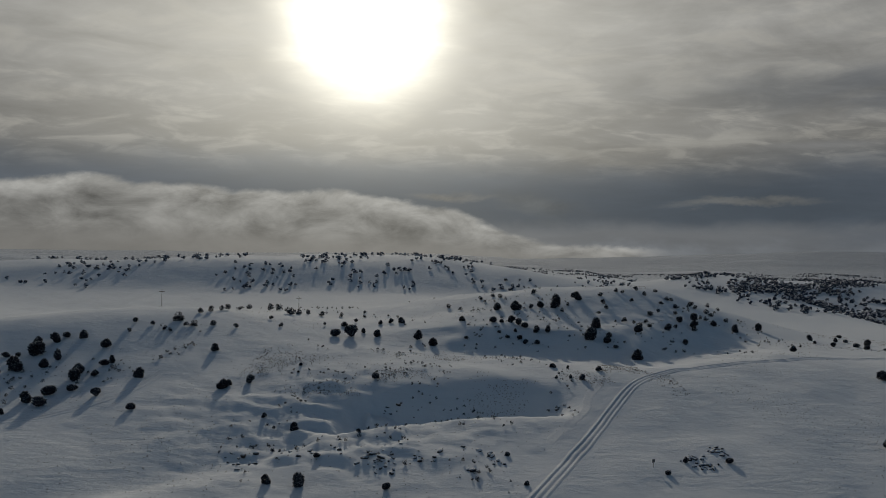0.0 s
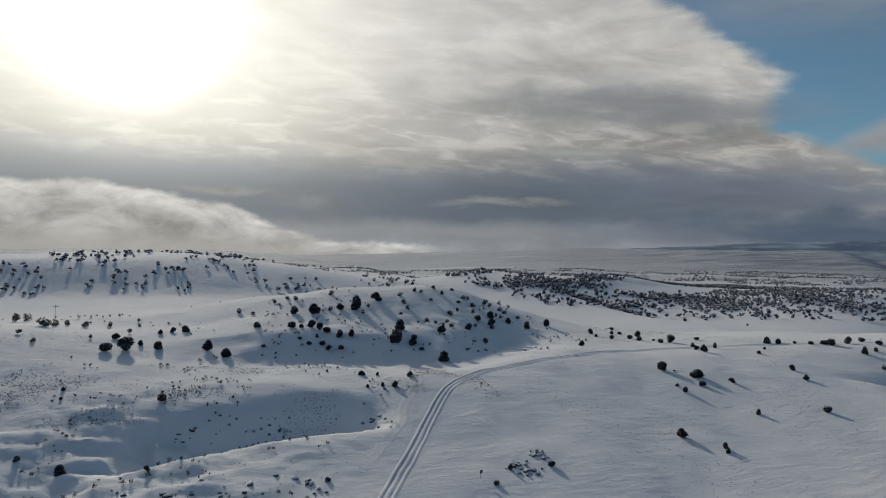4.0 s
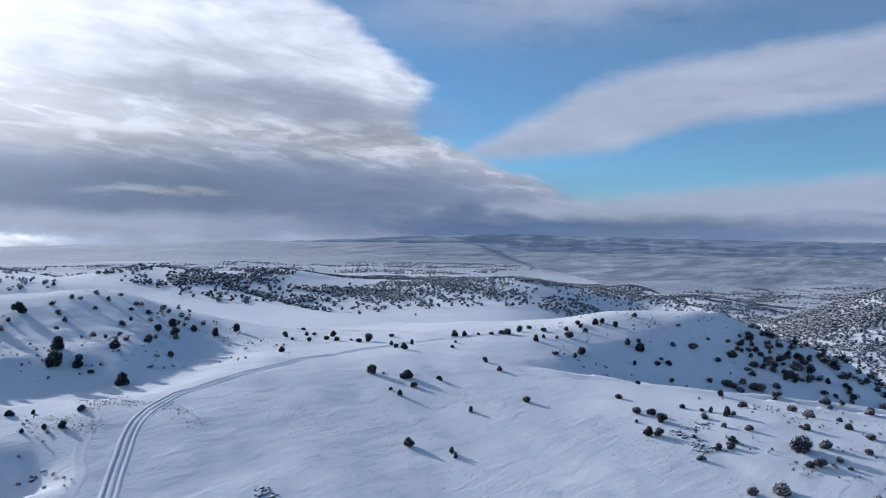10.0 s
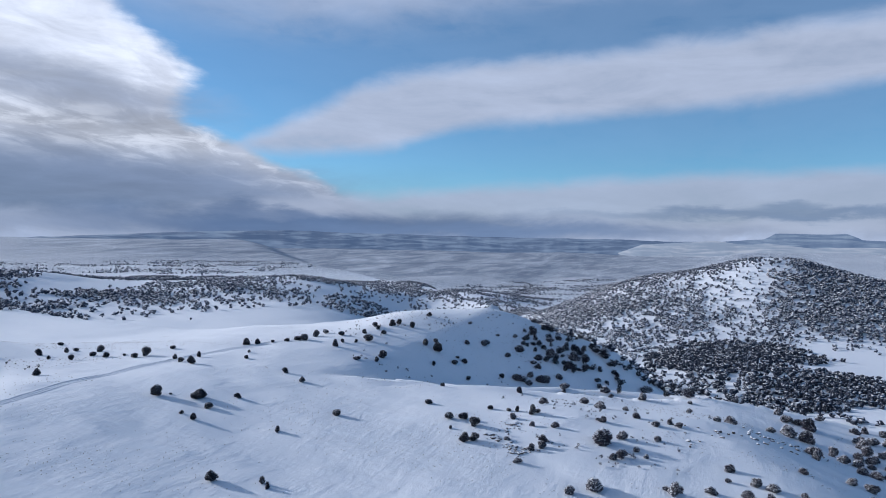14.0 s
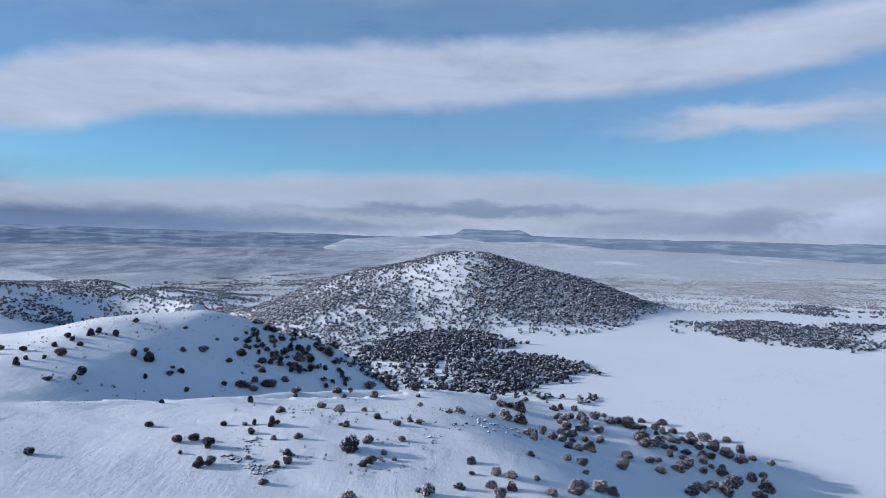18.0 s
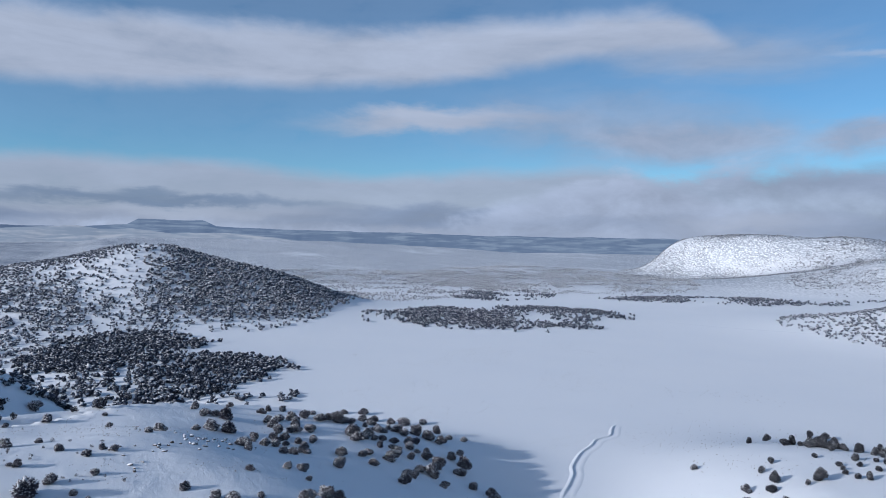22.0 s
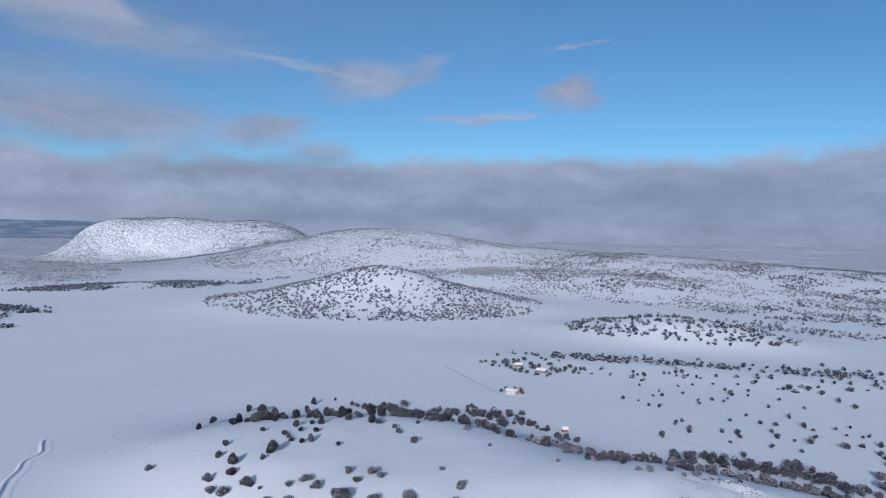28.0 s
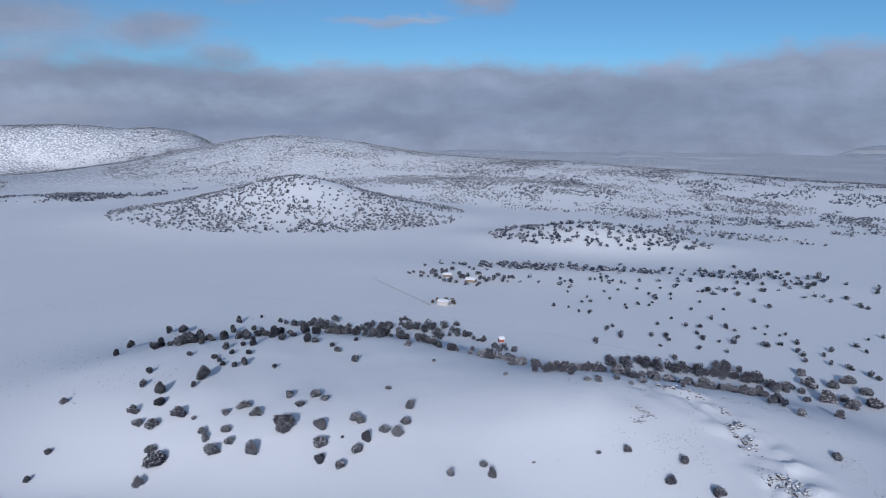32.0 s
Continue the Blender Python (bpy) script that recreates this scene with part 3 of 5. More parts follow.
    z = z + skyline * smooth(2300, 4600, far) + 7 * smooth(900, 2400, far) * fbm(x / 420, y / 420, 3) * 2
    z = z + smooth(18, 60, z) * smooth(600, 900, far) * smooth(3200, 2400, far) * (1 - 0.72 * smooth(-300, -700, y)) * (7 * fbm(x / 170, y / 170, 3) + 2.5 * fbm(x / 50, y / 50, 2))
    # snow drifts and hummocks
    rough = smooth(-5, 30, z) * smooth(1500, 300, far)
    z = z + rough * (1.6 * fbm(x / 38 + 5, y / 60, 3) + 0.5 * fbm(x / 9, y / 16 + 3, 2)) + 0.25 * fbm(x / 45, y / 45, 2)
    # broken ground on the road hill, round the ravine and the rock ledge
    stony = 2.2 * np.exp(-(((x + 28) / 42) ** 2 + ((y - 176) / 30) ** 2)) + 1.1 * np.exp(-(((x - 70) / 70) ** 2 + ((y - 278) / 40) ** 2))
    gap, along = line_gap(x, y, LEDGE)
    stony = stony + 3.6 * np.exp(-((gap / 9) ** 2))
    z = z + stony * (np.abs(fbm(x / 11 + 2 + 0.3 * fbm(x / 5, y / 5, 2), y / 8, 4)) * 2 - 0.35) * 0.8
    return z



# ---------------------------------------------------------------- mesh helpers
def mesh_of(name, verts, tris, mat, smooth_faces=False):
    me = bpy.data.meshes.new(name)
    verts, tris = np.asarray(verts, np.float32), np.asarray(tris, np.int32)
    sides = tris.shape[1]
    me.vertices.add(len(verts))
    me.vertices.foreach_set("co", verts.ravel())
    me.loops.add(tris.size)
    me.loops.foreach_set("vertex_index", tris.ravel())
    me.polygons.add(len(tris))
    me.polygons.foreach_set("loop_start", np.arange(0, tris.size, sides, dtype=np.int32))
    if smooth_faces:
        me.polygons.foreach_set("use_smooth", np.ones(len(tris), bool))
    me.update(calc_edges=True)
    me.validate()
    me.materials.append(mat)
    return me


def child(name, me, parent, label=""):
    ob = new(name, me)
    ob.parent = parent
    if label:
        ob["label"] = label
    return ob


def grid_faces(rows, cols, wrap=False):
    n = cols if wrap else cols - 1
    i, j = np.meshgrid(np.arange(rows - 1), np.arange(n), indexing="ij")
    a, b = i * cols + j, i * cols + (j + 1) % cols
    return np.stack([a, b, b + cols, a + cols], -1).reshape(-1, 4)


# ---------------------------------------------------------------- ground
def make_ground():
    # polar sheet, finer where the flight looks
    seen = np.arange(-42, 212, 0.36)
    behind = np.arange(212, 318, 2.0)
    head = np.radians(np.concatenate([seen, behind]))
    reach = 14 * 1.0128 ** np.arange(0, 454)
    reach = np.concatenate([[0.5, 5, 10], reach])
    r, a = np.meshgrid(reach, head, indexing="ij")
    x, y = 15 + r * np.sin(a), 45 + r * np.cos(a)
    z = height(x, y)
    verts = np.stack([x, y, z], -1).reshape(-1, 3)
    faces = grid_faces(len(reach), len(head), True)[:, ::-1]
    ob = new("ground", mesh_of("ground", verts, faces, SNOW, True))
    return tagged(ob, "rolling snow-covered upland with wind-blown drifts", "ground", kind="structure")


make_ground()

# ---------------------------------------------------------------- trees
ICO_V = []
_p = (1 + 5**0.5) / 2
for _s in (-1, 1):
    for _t in (-_p, _p):
        ICO_V += [(0, _s, _t), (_s, _t, 0), (_t, 0, _s)]
ICO_V = np.array(ICO_V) / math.hypot(1, _p)


def hull_faces(points):
    """The triangles of an icosahedron, found from its corners."""
    d = np.linalg.norm(points[:, None] - points[None], axis=-1)
    near = (d > 0.1) & (d < 1.2)
    out = []
    for i in range(12):
        for j in range(i + 1, 12):
            for k in range(j + 1, 12):
                if near[i, j] and near[j, k] and near[i, k]:
                    n = np.cross(points[j] - points[i], points[k] - points[i])
                    out.append((i, j, k) if n @ points[i] > 0 else (i, k, j))
    return np.array(out)


ICO_F = hull_faces(ICO_V)
TET_V = np.array([(1.2, 0, -0.75), (-0.6, 1.05, -0.75), (-0.6, -1.05, -0.75), (0, 0, 1.25)])
TET_F = np.array([(0, 1, 3), (1, 2, 3), (2, 0, 3), (0, 2, 1)])


def scattered(base_v, base_f, centres, sizes, rng, jitter):
    """Many ragged clumps of one base shape, joined."""
    n, m = len(centres), len(base_v)
    spin = rng.normal(size=(n, 4))
    spin /= np.linalg.norm(spin, axis=1)[:, None]
    w, x, y, z = spin.T
    turn = np.stack([
        np.stack([1 - 2 * (y * y + z * z), 2 * (x * y - z * w), 2 * (x * z + y * w)], -1),
        np.stack([2 * (x * y + z * w), 1 - 2 * (x * x + z * z), 2 * (y * z - x * w)], -1),
        np.stack([2 * (x * z - y * w), 2 * (y * z + x * w), 1 - 2 * (x * x + y * y)], -1)], 1)
    local = base_v[None] * (1 + rng.uniform(-jitter, jitter, (n, m, 1)))
    verts = np.einsum("nij,nmj->nmi", turn, local) * np.asarray(sizes).reshape(n, 1, -1) + centres[:, None]
    faces = base_f[None] + (np.arange(n) * m)[:, None, None]
    return verts.reshape(-1, 3), faces.reshape(-1, 3)


def crown_points(rng, count, width, tall, low, lobes=7):
    """Places of leaf clumps in an uneven crown of several lobes, and the way each points."""
    a = rng.uniform(0, 6.28, lobes)
    out = rng.uniform(0.25, 0.62, lobes)
    middle = np.stack([np.cos(a) * out, np.sin(a) * out, rng.uniform(-0.5, 0.3, lobes)], -1)
    middle[0] = (0, 0, rng.uniform(0.0, 0.3))
    size = rng.uniform(0.36, 0.58, lobes)
    size[0] = 0.62
    d = rng.normal(size=(count, 3))
    d /= np.linalg.norm(d, axis=1)[:, None]
    k = rng.choice(lobes, count, p=size**2 / np.sum(size**2))
    p = middle[k] + d * (size[k] * rng.uniform(0.35, 1.0, count) ** 0.4)[:, None]
    p[:, 2] = np.where(p[:, 2] < 0, p[:, 2] * 0.8, p[:, 2])
    pts = np.stack([p[:, 0] * width / 2, p[:, 1] * width / 2, low + np.clip((p[:, 2] + 0.62) / 1.55, 0.0, 1.1) * (tall - low)], -1)
    return pts, d + 0.5 * p + (0, 0, 0.25)


def stem_arrays(base, top, r0, r1, sides=6):
    base, top = np.array(base, float), np.array(top, float)
    axis = (top - base) / np.linalg.norm(top - base)
    u = np.cross(axis, (0.3, 0.9, 0.1))
    u /= np.linalg.norm(u)
    v = np.cross(axis, u)
    a = np.arange(sides) * 2 * math.pi / sides
    ring = np.cos(a)[:, None] * u + np.sin(a)[:, None] * v
    verts = np.concatenate([base + ring * r0, (base + top) / 2 + ring * (r0 * 0.6 + r1 * 0.4), top + ring * r1])
    quads = grid_faces(3, sides, True)
    return verts, np.concatenate([quads[:, [0, 1, 2]], quads[:, [0, 2, 3]]])


def joined(pieces):
    verts, faces, n = [], [], 0
    for v, f in pieces:
        verts.append(v)
        faces.append(f + n)
        n += len(v)
    return np.concatenate(verts), np.concatenate(faces)


def sprays(centres, away, length, girth, rng):
    """Ragged leafy sprays that point away from the middle of a crown."""
    n = len(centres)
    away = away / np.linalg.norm(away, axis=1)[:, None] + rng.normal(0, 0.38, (n, 3))
    away /= np.linalg.norm(away, axis=1)[:, None]
    u = np.cross(away, rng.normal(size=(n, 3)))
    u /= np.linalg.norm(u, axis=1)[:, None]
    v = np.cross(away, u)
    frame_of = np.stack([u * girth[:, None], v * girth[:, None], away * length[:, None]], 1)
    local = TET_V[None] * (1 + rng.uniform(-0.35, 0.35, (n, 4, 1)))
    verts = np.einsum("nmk,nkj->nmj", local, frame_of) + centres[:, None]
    faces = TET_F[None] + (np.arange(n) * 4)[:, None, None]
    return verts.reshape(-1, 3), faces.reshape(-1, 3)


def crown_arrays(rng, count, width, tall, low):
    pts, away = crown_points(rng, count, width * 0.94, tall, low)
    length = rng.uniform(0.035, 0.095, count) * width
    return sprays(pts, away, length, length * rng.uniform(0.32, 0.62, count), rng)


def tree_meshes(seed, width, tall, clumps, mat):
    """Trunk with limbs, and a crown of ragged sprays, for a tree about width wide and tall high."""
    rng = np.random.RandomState(seed)
    crown = crown_arrays(rng, clumps, width, tall, tall * 0.04)
    limbs = [stem_arrays((0, 0, -0.5), (0.1, 0.05, tall * 0.7), 0.17 * tall / 4, 0.04)]
    for k in range(6):
        a = k * 1.05 + rng.uniform(0, 0.6)
        limbs.append(stem_arrays((0, 0, 0.15 + 0.1 * k), (math.cos(a) * width * 0.36, math.sin(a) * width * 0.36, tall * rng.uniform(0.4, 0.8)), 0.08, 0.02, 5))
    return mesh_of("trunk", *joined(limbs), BARK), mesh_of("crown", *crown, mat)


KINDS = {
    "dark": [tree_meshes(s, 3.6, h, 1150, JUNIPER) for s, h in ((1, 3.2), (2, 2.7), (3, 3.8), (4, 3.0), (5, 2.4), (6, 3.4), (7, 2.9), (8, 3.3))],
    "frosted": [tree_meshes(s, 3.8, h, 1150, FROSTED) for s, h in ((11, 2.8), (12, 2.4), (13, 3.2), (14, 2.6), (15, 3.0), (16, 2.2), (17, 2.7))],
}
LABELS = {
    "dark": "dark green juniper dusted with snow, on open snow",
    "frosted": "low juniper heavily frosted with snow",
}
NAMES = {"dark": "juniper_tree", "frosted": "frosted_juniper"}
TREE_COUNT = [0]


def tree(x, y, size, kind="dark", group="junipers on the open snow"):
    """One juniper of a given crown width."""
    n = TREE_COUNT[0]
    TREE_COUNT[0] += 1
    rng = np.random.RandomState(1000 + n)
    trunk, crown = KINDS[kind][rng.randint(len(KINDS[kind]))]
    ob = new(NAMES[kind])
    ob.empty_display_size = 0.5
    s = size / 3.6
    grow = (s * rng.uniform(0.82, 1.2), s * rng.uniform(0.82, 1.2), s * rng.uniform(0.8, 1.15))
    ob.matrix_basis = Matrix.LocRotScale((x, y, float(height(x, y)) - 0.1), Euler((0, 0, rng.uniform(0, 6.28))), grow)
    child("trunk", trunk, ob)
    child("crown", crown, ob)
    label = LABELS[kind]
    if size > 5.5:
        label = label.replace("dark green", "large dark green").replace("low juniper", "large spreading juniper")
    return tagged(ob, label, "tree", group)


def stand(kind, group, places):
    for x, y, size in places:
        tree(x, y, size, kind, group)


def thicket(name, label, mat, places, clumps=240, fill=0):
    """Smaller trees of one stand, joined: x, y and crown width of each; fill: how many more stand close to each."""
    rng = np.random.RandomState(len(name) * 31)
    pieces = []
    for x, y, size in places:
        for k in range(1 + fill):
            dx, dy = rng.normal(0, size * 0.75, 2) if k else (0, 0)
            s = size * (rng.uniform(0.6, 1.0) if k else 1)
            v, f = crown_arrays(rng, clumps, s, s * rng.uniform(0.7, 1.0), 0.1)
            pieces.append((v + (x + dx, y + dy, float(height(x + dx, y + dy))), f))
    ob = new(name, mesh_of(name, *joined(pieces), mat))
    return tagged(ob, label, "trees", kind="stuff")


def wood(name, label, cx, cy, rx, ry, turn, count, low, high, seed, mat, patch=0.0, clumps=7, edge=0.0):
    """A stand of trees too many to count, over an oval of ground."""
    rng = np.random.RandomState(seed)
    n = count * 4
    a, d = rng.uniform(0, 2 * math.pi, n), np.sqrt(rng.uniform(0, 1, n))
    u, v = d * np.cos(a) * rx, d * np.sin(a) * ry
    c, s = math.cos(radians(turn)), math.sin(radians(turn))
    x, y = cx + u * c - v * s, cy + u * s + v * c
    odds = fbm(x / 60 + seed, y / 60, 3) * patch + rng.uniform(-0.5, 0.5, n) * 0.6 - np.maximum(0, d - 0.6) * edge
    pick = np.argsort(-odds)[:count]
    x, y = x[pick], y[pick]
    z = height(x, y)
    wide = rng.uniform(low, high, count)
    shapes = np.stack([crown_points(rng, clumps, 1.0, 0.9, 0.05, 3)[0] for _ in range(60)])
    flip = np.concatenate([rng.choice([-1.0, 1.0], (count, 1, 2)), np.ones((count, 1, 1))], -1)
    pts = shapes[rng.randint(60, size=count)] * flip
    centres = pts * wide[:, None, None] + np.stack([x, y, z], -1)[:, None]
    sizes = np.repeat(wide * 0.25, clumps)[:, None] * rng.uniform(0.7, 1.3, (count * clumps, 1)) * np.array([1.0, 1.0, 0.85])
    verts, faces = scattered(TET_V, TET_F, centres.reshape(-1, 3), sizes, rng, 0.4)
    ob = new(name, mesh_of(name, verts, faces, mat))
    return tagged(ob, label, "woodland", kind="stuff")



# ---------------------------------------------------------------- road, tracks and the stream bed
def smooth_line(points, step):
    """A rounded line through the points, at even steps."""
    p = np.array(points, float)
    p = np.concatenate([[2 * p[0] - p[1]], p, [2 * p[-1] - p[-2]]])
    out = []
    for k in range(1, len(p) - 2):
        n = max(2, int(np.linalg.norm(p[k + 1] - p[k]) / step))
        for u in np.arange(n) / n:
            a, b, c, d = p[k - 1], p[k], p[k + 1], p[k + 2]
            out.append(0.5 * (2 * b + (c - a) * u + (2 * a - 5 * b + 4 * c - d) * u * u + (3 * b - a - 3 * c + d) * u**3))
    out.append(p[-2])
    return np.array(out)


def ribbon(name, label, category, points, profile, mat, step=1.5, wave=0.1, taper=False):
    """A strip laid along a line on the ground: profile gives sideways places and heights over the ground."""
    line = smooth_line(points, step)
    way = np.gradient(line, axis=0)
    way /= np.linalg.norm(way, axis=1)[:, None]
    side = np.stack([way[:, 1], -way[:, 0]], -1)
    off, up = np.array(profile, float).T
    along = np.arange(len(line))
    shift = wave * 8 * value_noise(along * 0.13, along * 0.0 + 3.3)
    place = line[:, None] + side[:, None] * (off[None] + shift[:, None])[..., None]
    z = height(place[..., 0], place[..., 1])
    lift = up[None] * (1 + 0.5 * value_noise(along[:, None] * 0.31 + off[None], off[None] * 1.7 + along[:, None] * 0.05))
    if taper:
        ends = np.minimum(1, np.minimum(along, along[::-1]) / 8)[:, None]
        lift = lift * ends - 0.2 * (1 - ends)
    verts = np.concatenate([place, (z + lift)[..., None]], -1).reshape(-1, 3)
    ob = new(name, mesh_of(name, verts, grid_faces(len(line), len(off))[:, ::-1], mat, True))
    return tagged(ob, label, category, kind="structure")


PACKED = plain_material("packed_snow", (0.68, 0.71, 0.76), (0.80, 0.82, 0.86), 1.3, 0.85, 0.06)
ROAD = [(-20, 62), (8.4, 115), (36.8, 167.7), (46.7, 186), (56, 202), (68.7, 215), (84, 223.5), (109, 231),
        (134, 238), (164, 245), (192, 246), (212, 242), (236, 234)]
RUTS = [(-2.2, -0.12), (-1.45, 0.10), (-1.05, 0.17), (-0.86, 0.03), (-0.56, 0.02), (-0.36, 0.11), (0, 0.13), (0.36, 0.11),
        (0.56, 0.02), (0.86, 0.03), (1.05, 0.16), (1.45, 0.09), (2.2, -0.12)]
ribbon("road", "snowed-in dirt road with two wheel ruts", "road", ROAD, RUTS, PACKED, 1.2, 0.06)
SLEDGE = [(-1.9, -0.12), (-1.2, 0.07), (-0.85, 0.12), (-0.5, 0.03), (0.5, 0.03), (0.85, 0.11), (1.2, 0.06), (1.9, -0.12)]
ribbon("track_west", "old wheel track half drifted over with snow", "track", [(-150, 150), (-107, 169), (-97, 175), (-88, 183), (-84, 195), (-80, 215)], SLEDGE, PACKED, 1.5, 0.2, True)
ribbon("track_north", "old wheel track half drifted over with snow", "track", [(-210, 470), (-120, 480), (-20, 490), (60, 500)], SLEDGE, PACKED, 2.5, 0.2, True)
ribbon("road_side_track", "wheel track beside the road in the snow", "track", [(20, 152), (40, 190), (52, 212), (62, 226), (72, 240)], [(u, v * 0.35) for u, v in SLEDGE], PACKED, 1.5, 0.5, True)
ribbon("farm_track", "wheel track across the snow plain", "track", [(165, -352), (124, -343), (103, -338), (74, -328), (50, -317), (30, -309), (8, -296), (-30, -280)], SLEDGE, PACKED, 2.0, 0.2, True)
ribbon("plain_track", "faint wheel track across the snow plain", "track", [(300, -366), (243, -360), (219, -360), (178, -353), (150, -352)], SLEDGE, PACKED, 2.0, 0.2, True)
ribbon("far_plain_track", "faint wheel track across the snow plain", "track", [(420, -730), (520, -640), (640, -600), (760, -560)], SLEDGE, PACKED, 3.0, 0.3, True)
# the stream cuts its bed between two snow banks
BED = [(-3.6, -0.2), (-2.6, 0.18), (-1.8, 0.5), (-1.2, 0.55), (-0.9, 0.1), (0, 0.03), (0.8, 0.04), (1.3, 0.14), (2.2, 0.16), (3.4, 0.05), (4.2, -0.2)]
ribbon("stream_bank", "snow banks along a narrow winding stream cut", "stream", [(250, -84), (268, -101), (283, -113), (297, -126), (309, -141), (318, -153), (325, -166), (336, -177), (342, -186)], BED, SNOW, 1.5, 0.35, True)


# ---------------------------------------------------------------- distant ranges
def far_range(name, label, reach, crest, base, seed, mat):
    """A far range: crest heights in degrees over the eye's level by heading; base: its foot, likewise."""
    heads, rises = np.array(crest, float).T
    head = np.arange(heads[0], heads[-1], 0.1)
    top = np.interp(head, heads, rises) + 0.10 * fbm(head / 2.2 + seed, head * 0 + seed, 4)
    a = np.radians(head)
    rows = []
    for back, share in ((-330, 0.0), (-250, 0.25), (-170, 0.5), (-80, 0.8), (0, 1.0), (120, 0.9)):
        r = reach + back + 40 * fbm(head / 2 + seed, head * 0 + back, 3)
        up = base + (np.maximum(top, base) - base) * np.clip(share + 0.2 * fbm(head / 1.6 + back, head * 0 + seed, 3) * (0 < share < 1), 0, 1)
        rows.append(np.stack([15 + r * np.sin(a), 45 + r * np.cos(a), 101 + reach * np.tan(np.radians(up))], -1))
    ob = new(name, mesh_of(name, np.concatenate(rows), grid_faces(6, len(head))[:, ::-1], mat, True))
    return tagged(ob, label, "mountains", kind="structure")


far_range("backdrop_north_east", "wooded mesas under cloud on the skyline, dark blue with painted haze", 4800,
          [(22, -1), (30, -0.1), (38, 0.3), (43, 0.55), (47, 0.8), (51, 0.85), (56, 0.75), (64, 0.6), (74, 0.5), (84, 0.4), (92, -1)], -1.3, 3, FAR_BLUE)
far_range("backdrop_mesa", "flat-topped mesa on the skyline, blue with painted haze", 4850,
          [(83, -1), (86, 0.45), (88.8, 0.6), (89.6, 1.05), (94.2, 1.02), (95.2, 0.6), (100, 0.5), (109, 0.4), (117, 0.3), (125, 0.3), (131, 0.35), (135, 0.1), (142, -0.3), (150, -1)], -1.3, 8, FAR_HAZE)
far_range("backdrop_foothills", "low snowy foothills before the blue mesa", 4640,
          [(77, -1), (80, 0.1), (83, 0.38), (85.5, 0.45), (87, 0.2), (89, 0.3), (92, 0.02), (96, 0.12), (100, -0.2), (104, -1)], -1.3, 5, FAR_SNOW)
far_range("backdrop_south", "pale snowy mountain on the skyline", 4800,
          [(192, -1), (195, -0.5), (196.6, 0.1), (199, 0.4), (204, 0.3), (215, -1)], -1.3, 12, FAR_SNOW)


# ---------------------------------------------------------------- single trees, stand by stand
stand("dark", "junipers of the west rise", [
    (-132.2, 210.5, 2.6), (-129.2, 211.7, 1.7), (-123.9, 201.2, 5.8), (-123.9, 212.5, 5.6), (-126.9, 218.3, 4), (-123.5,
    221.9, 4), (-122.3, 226.3, 3.1), (-116.9, 226.5, 3.1), (-106.4, 220.2, 3.4), (-99.4, 209.3, 2.4), (-100.9, 207.7, 3.2),
    (-117.2, 204.7, 3.3), (-116.3, 210.2, 3.4), (-105.6, 201.7, 3.2), (-104, 196.8, 4.3), (-100.4, 201.1, 2.8), (-101.8,
    191, 3.4), (-87.1, 200, 3.4), (-105.5, 187, 4.5), (-92.6, 186.1, 2.6), (-109, 181.8, 3.4), (-104, 179.3, 4), (-79.4,
    177.2, 2.7), (-74, 226.4, 2.7), (-60.8, 193.6, 3.6), (-60.2, 196.5, 2.2), (-55.2, 200.4, 3.1), (-44.8, 176, 1.5),
    (-35.1, 139.3, 2.4), (-110.3, 174, 1.8)])
thicket("west_crest_junipers", "scattered dark junipers in the snow", JUNIPER, [
    (-107.4, 243.3, 2.8), (-101.3, 242.9, 2.3), (-96, 240.5, 2.2), (-93.9, 239.3, 2), (-91, 247.2, 2.3), (-88.7, 249.3,
    3.2), (-83.2, 252.8, 3.2), (-75.6, 254.4, 2.3), (-95.7, 251.6, 5.1), (-92.7, 266.4, 2.9), (-90.2, 271.8, 3), (-88.6,
    278.6, 2.5), (-87.5, 283.9, 3.1), (-93.9, 322.6, 2.9), (-90.2, 323.3, 3.5), (-80.6, 325.2, 4.1), (-76.3, 324.6, 3.5),
    (-66, 297.6, 4.2), (-67.9, 275.7, 2.5), (-61.3, 264.9, 2.1), (-105.5, 233.9, 2), (-63.7, 295.6, 3.7), (-61.8, 300.4,
    3.2), (-58.7, 303.4, 2.7), (-52, 300.6, 3.2), (-44.6, 308.6, 2.7), (-35.5, 317.3, 1.9), (-34.2, 305.6, 1.9), (-35.6,
    287.1, 2.5), (-46, 272.5, 1.7)])
stand("dark", "junipers of the ravine", [
    (-39, 256.2, 4.5), (-33.5, 256.6, 5), (-38.4, 273.8, 2.9), (-30.1, 265.8, 2.3), (-24.2, 260.6, 3.4), (-25.1, 284, 2.5),
    (-21.1, 286.5, 2.5), (-16.8, 285.6, 3), (-8.7, 259.4, 3.6), (-3.3, 251.7, 3.5), (-43.7, 215.3, 1.3), (-43, 208.7, 1.1),
    (-19.5, 204.2, 3.2), (-10.6, 138.2, 2), (14.8, 154.6, 1.4), (17.5, 140.1, 1.3), (-28.6, 139.2, 3.4), (-36.1, 170.6,
    2.5), (-27.1, 151.4, 1.9), (-19.6, 165.6, 1.5), (9, 258.3, 2), (8, 278.1, 2.9), (35.7, 223.3, 2), (40.4, 222.2, 1.2),
    (38.9, 209, 1.3), (34.7, 209.5, 1.1), (42.2, 207.5, 2.4), (48.9, 215.6, 2.1), (48.3, 147, 1.8), (54.1, 153, 1.5)])
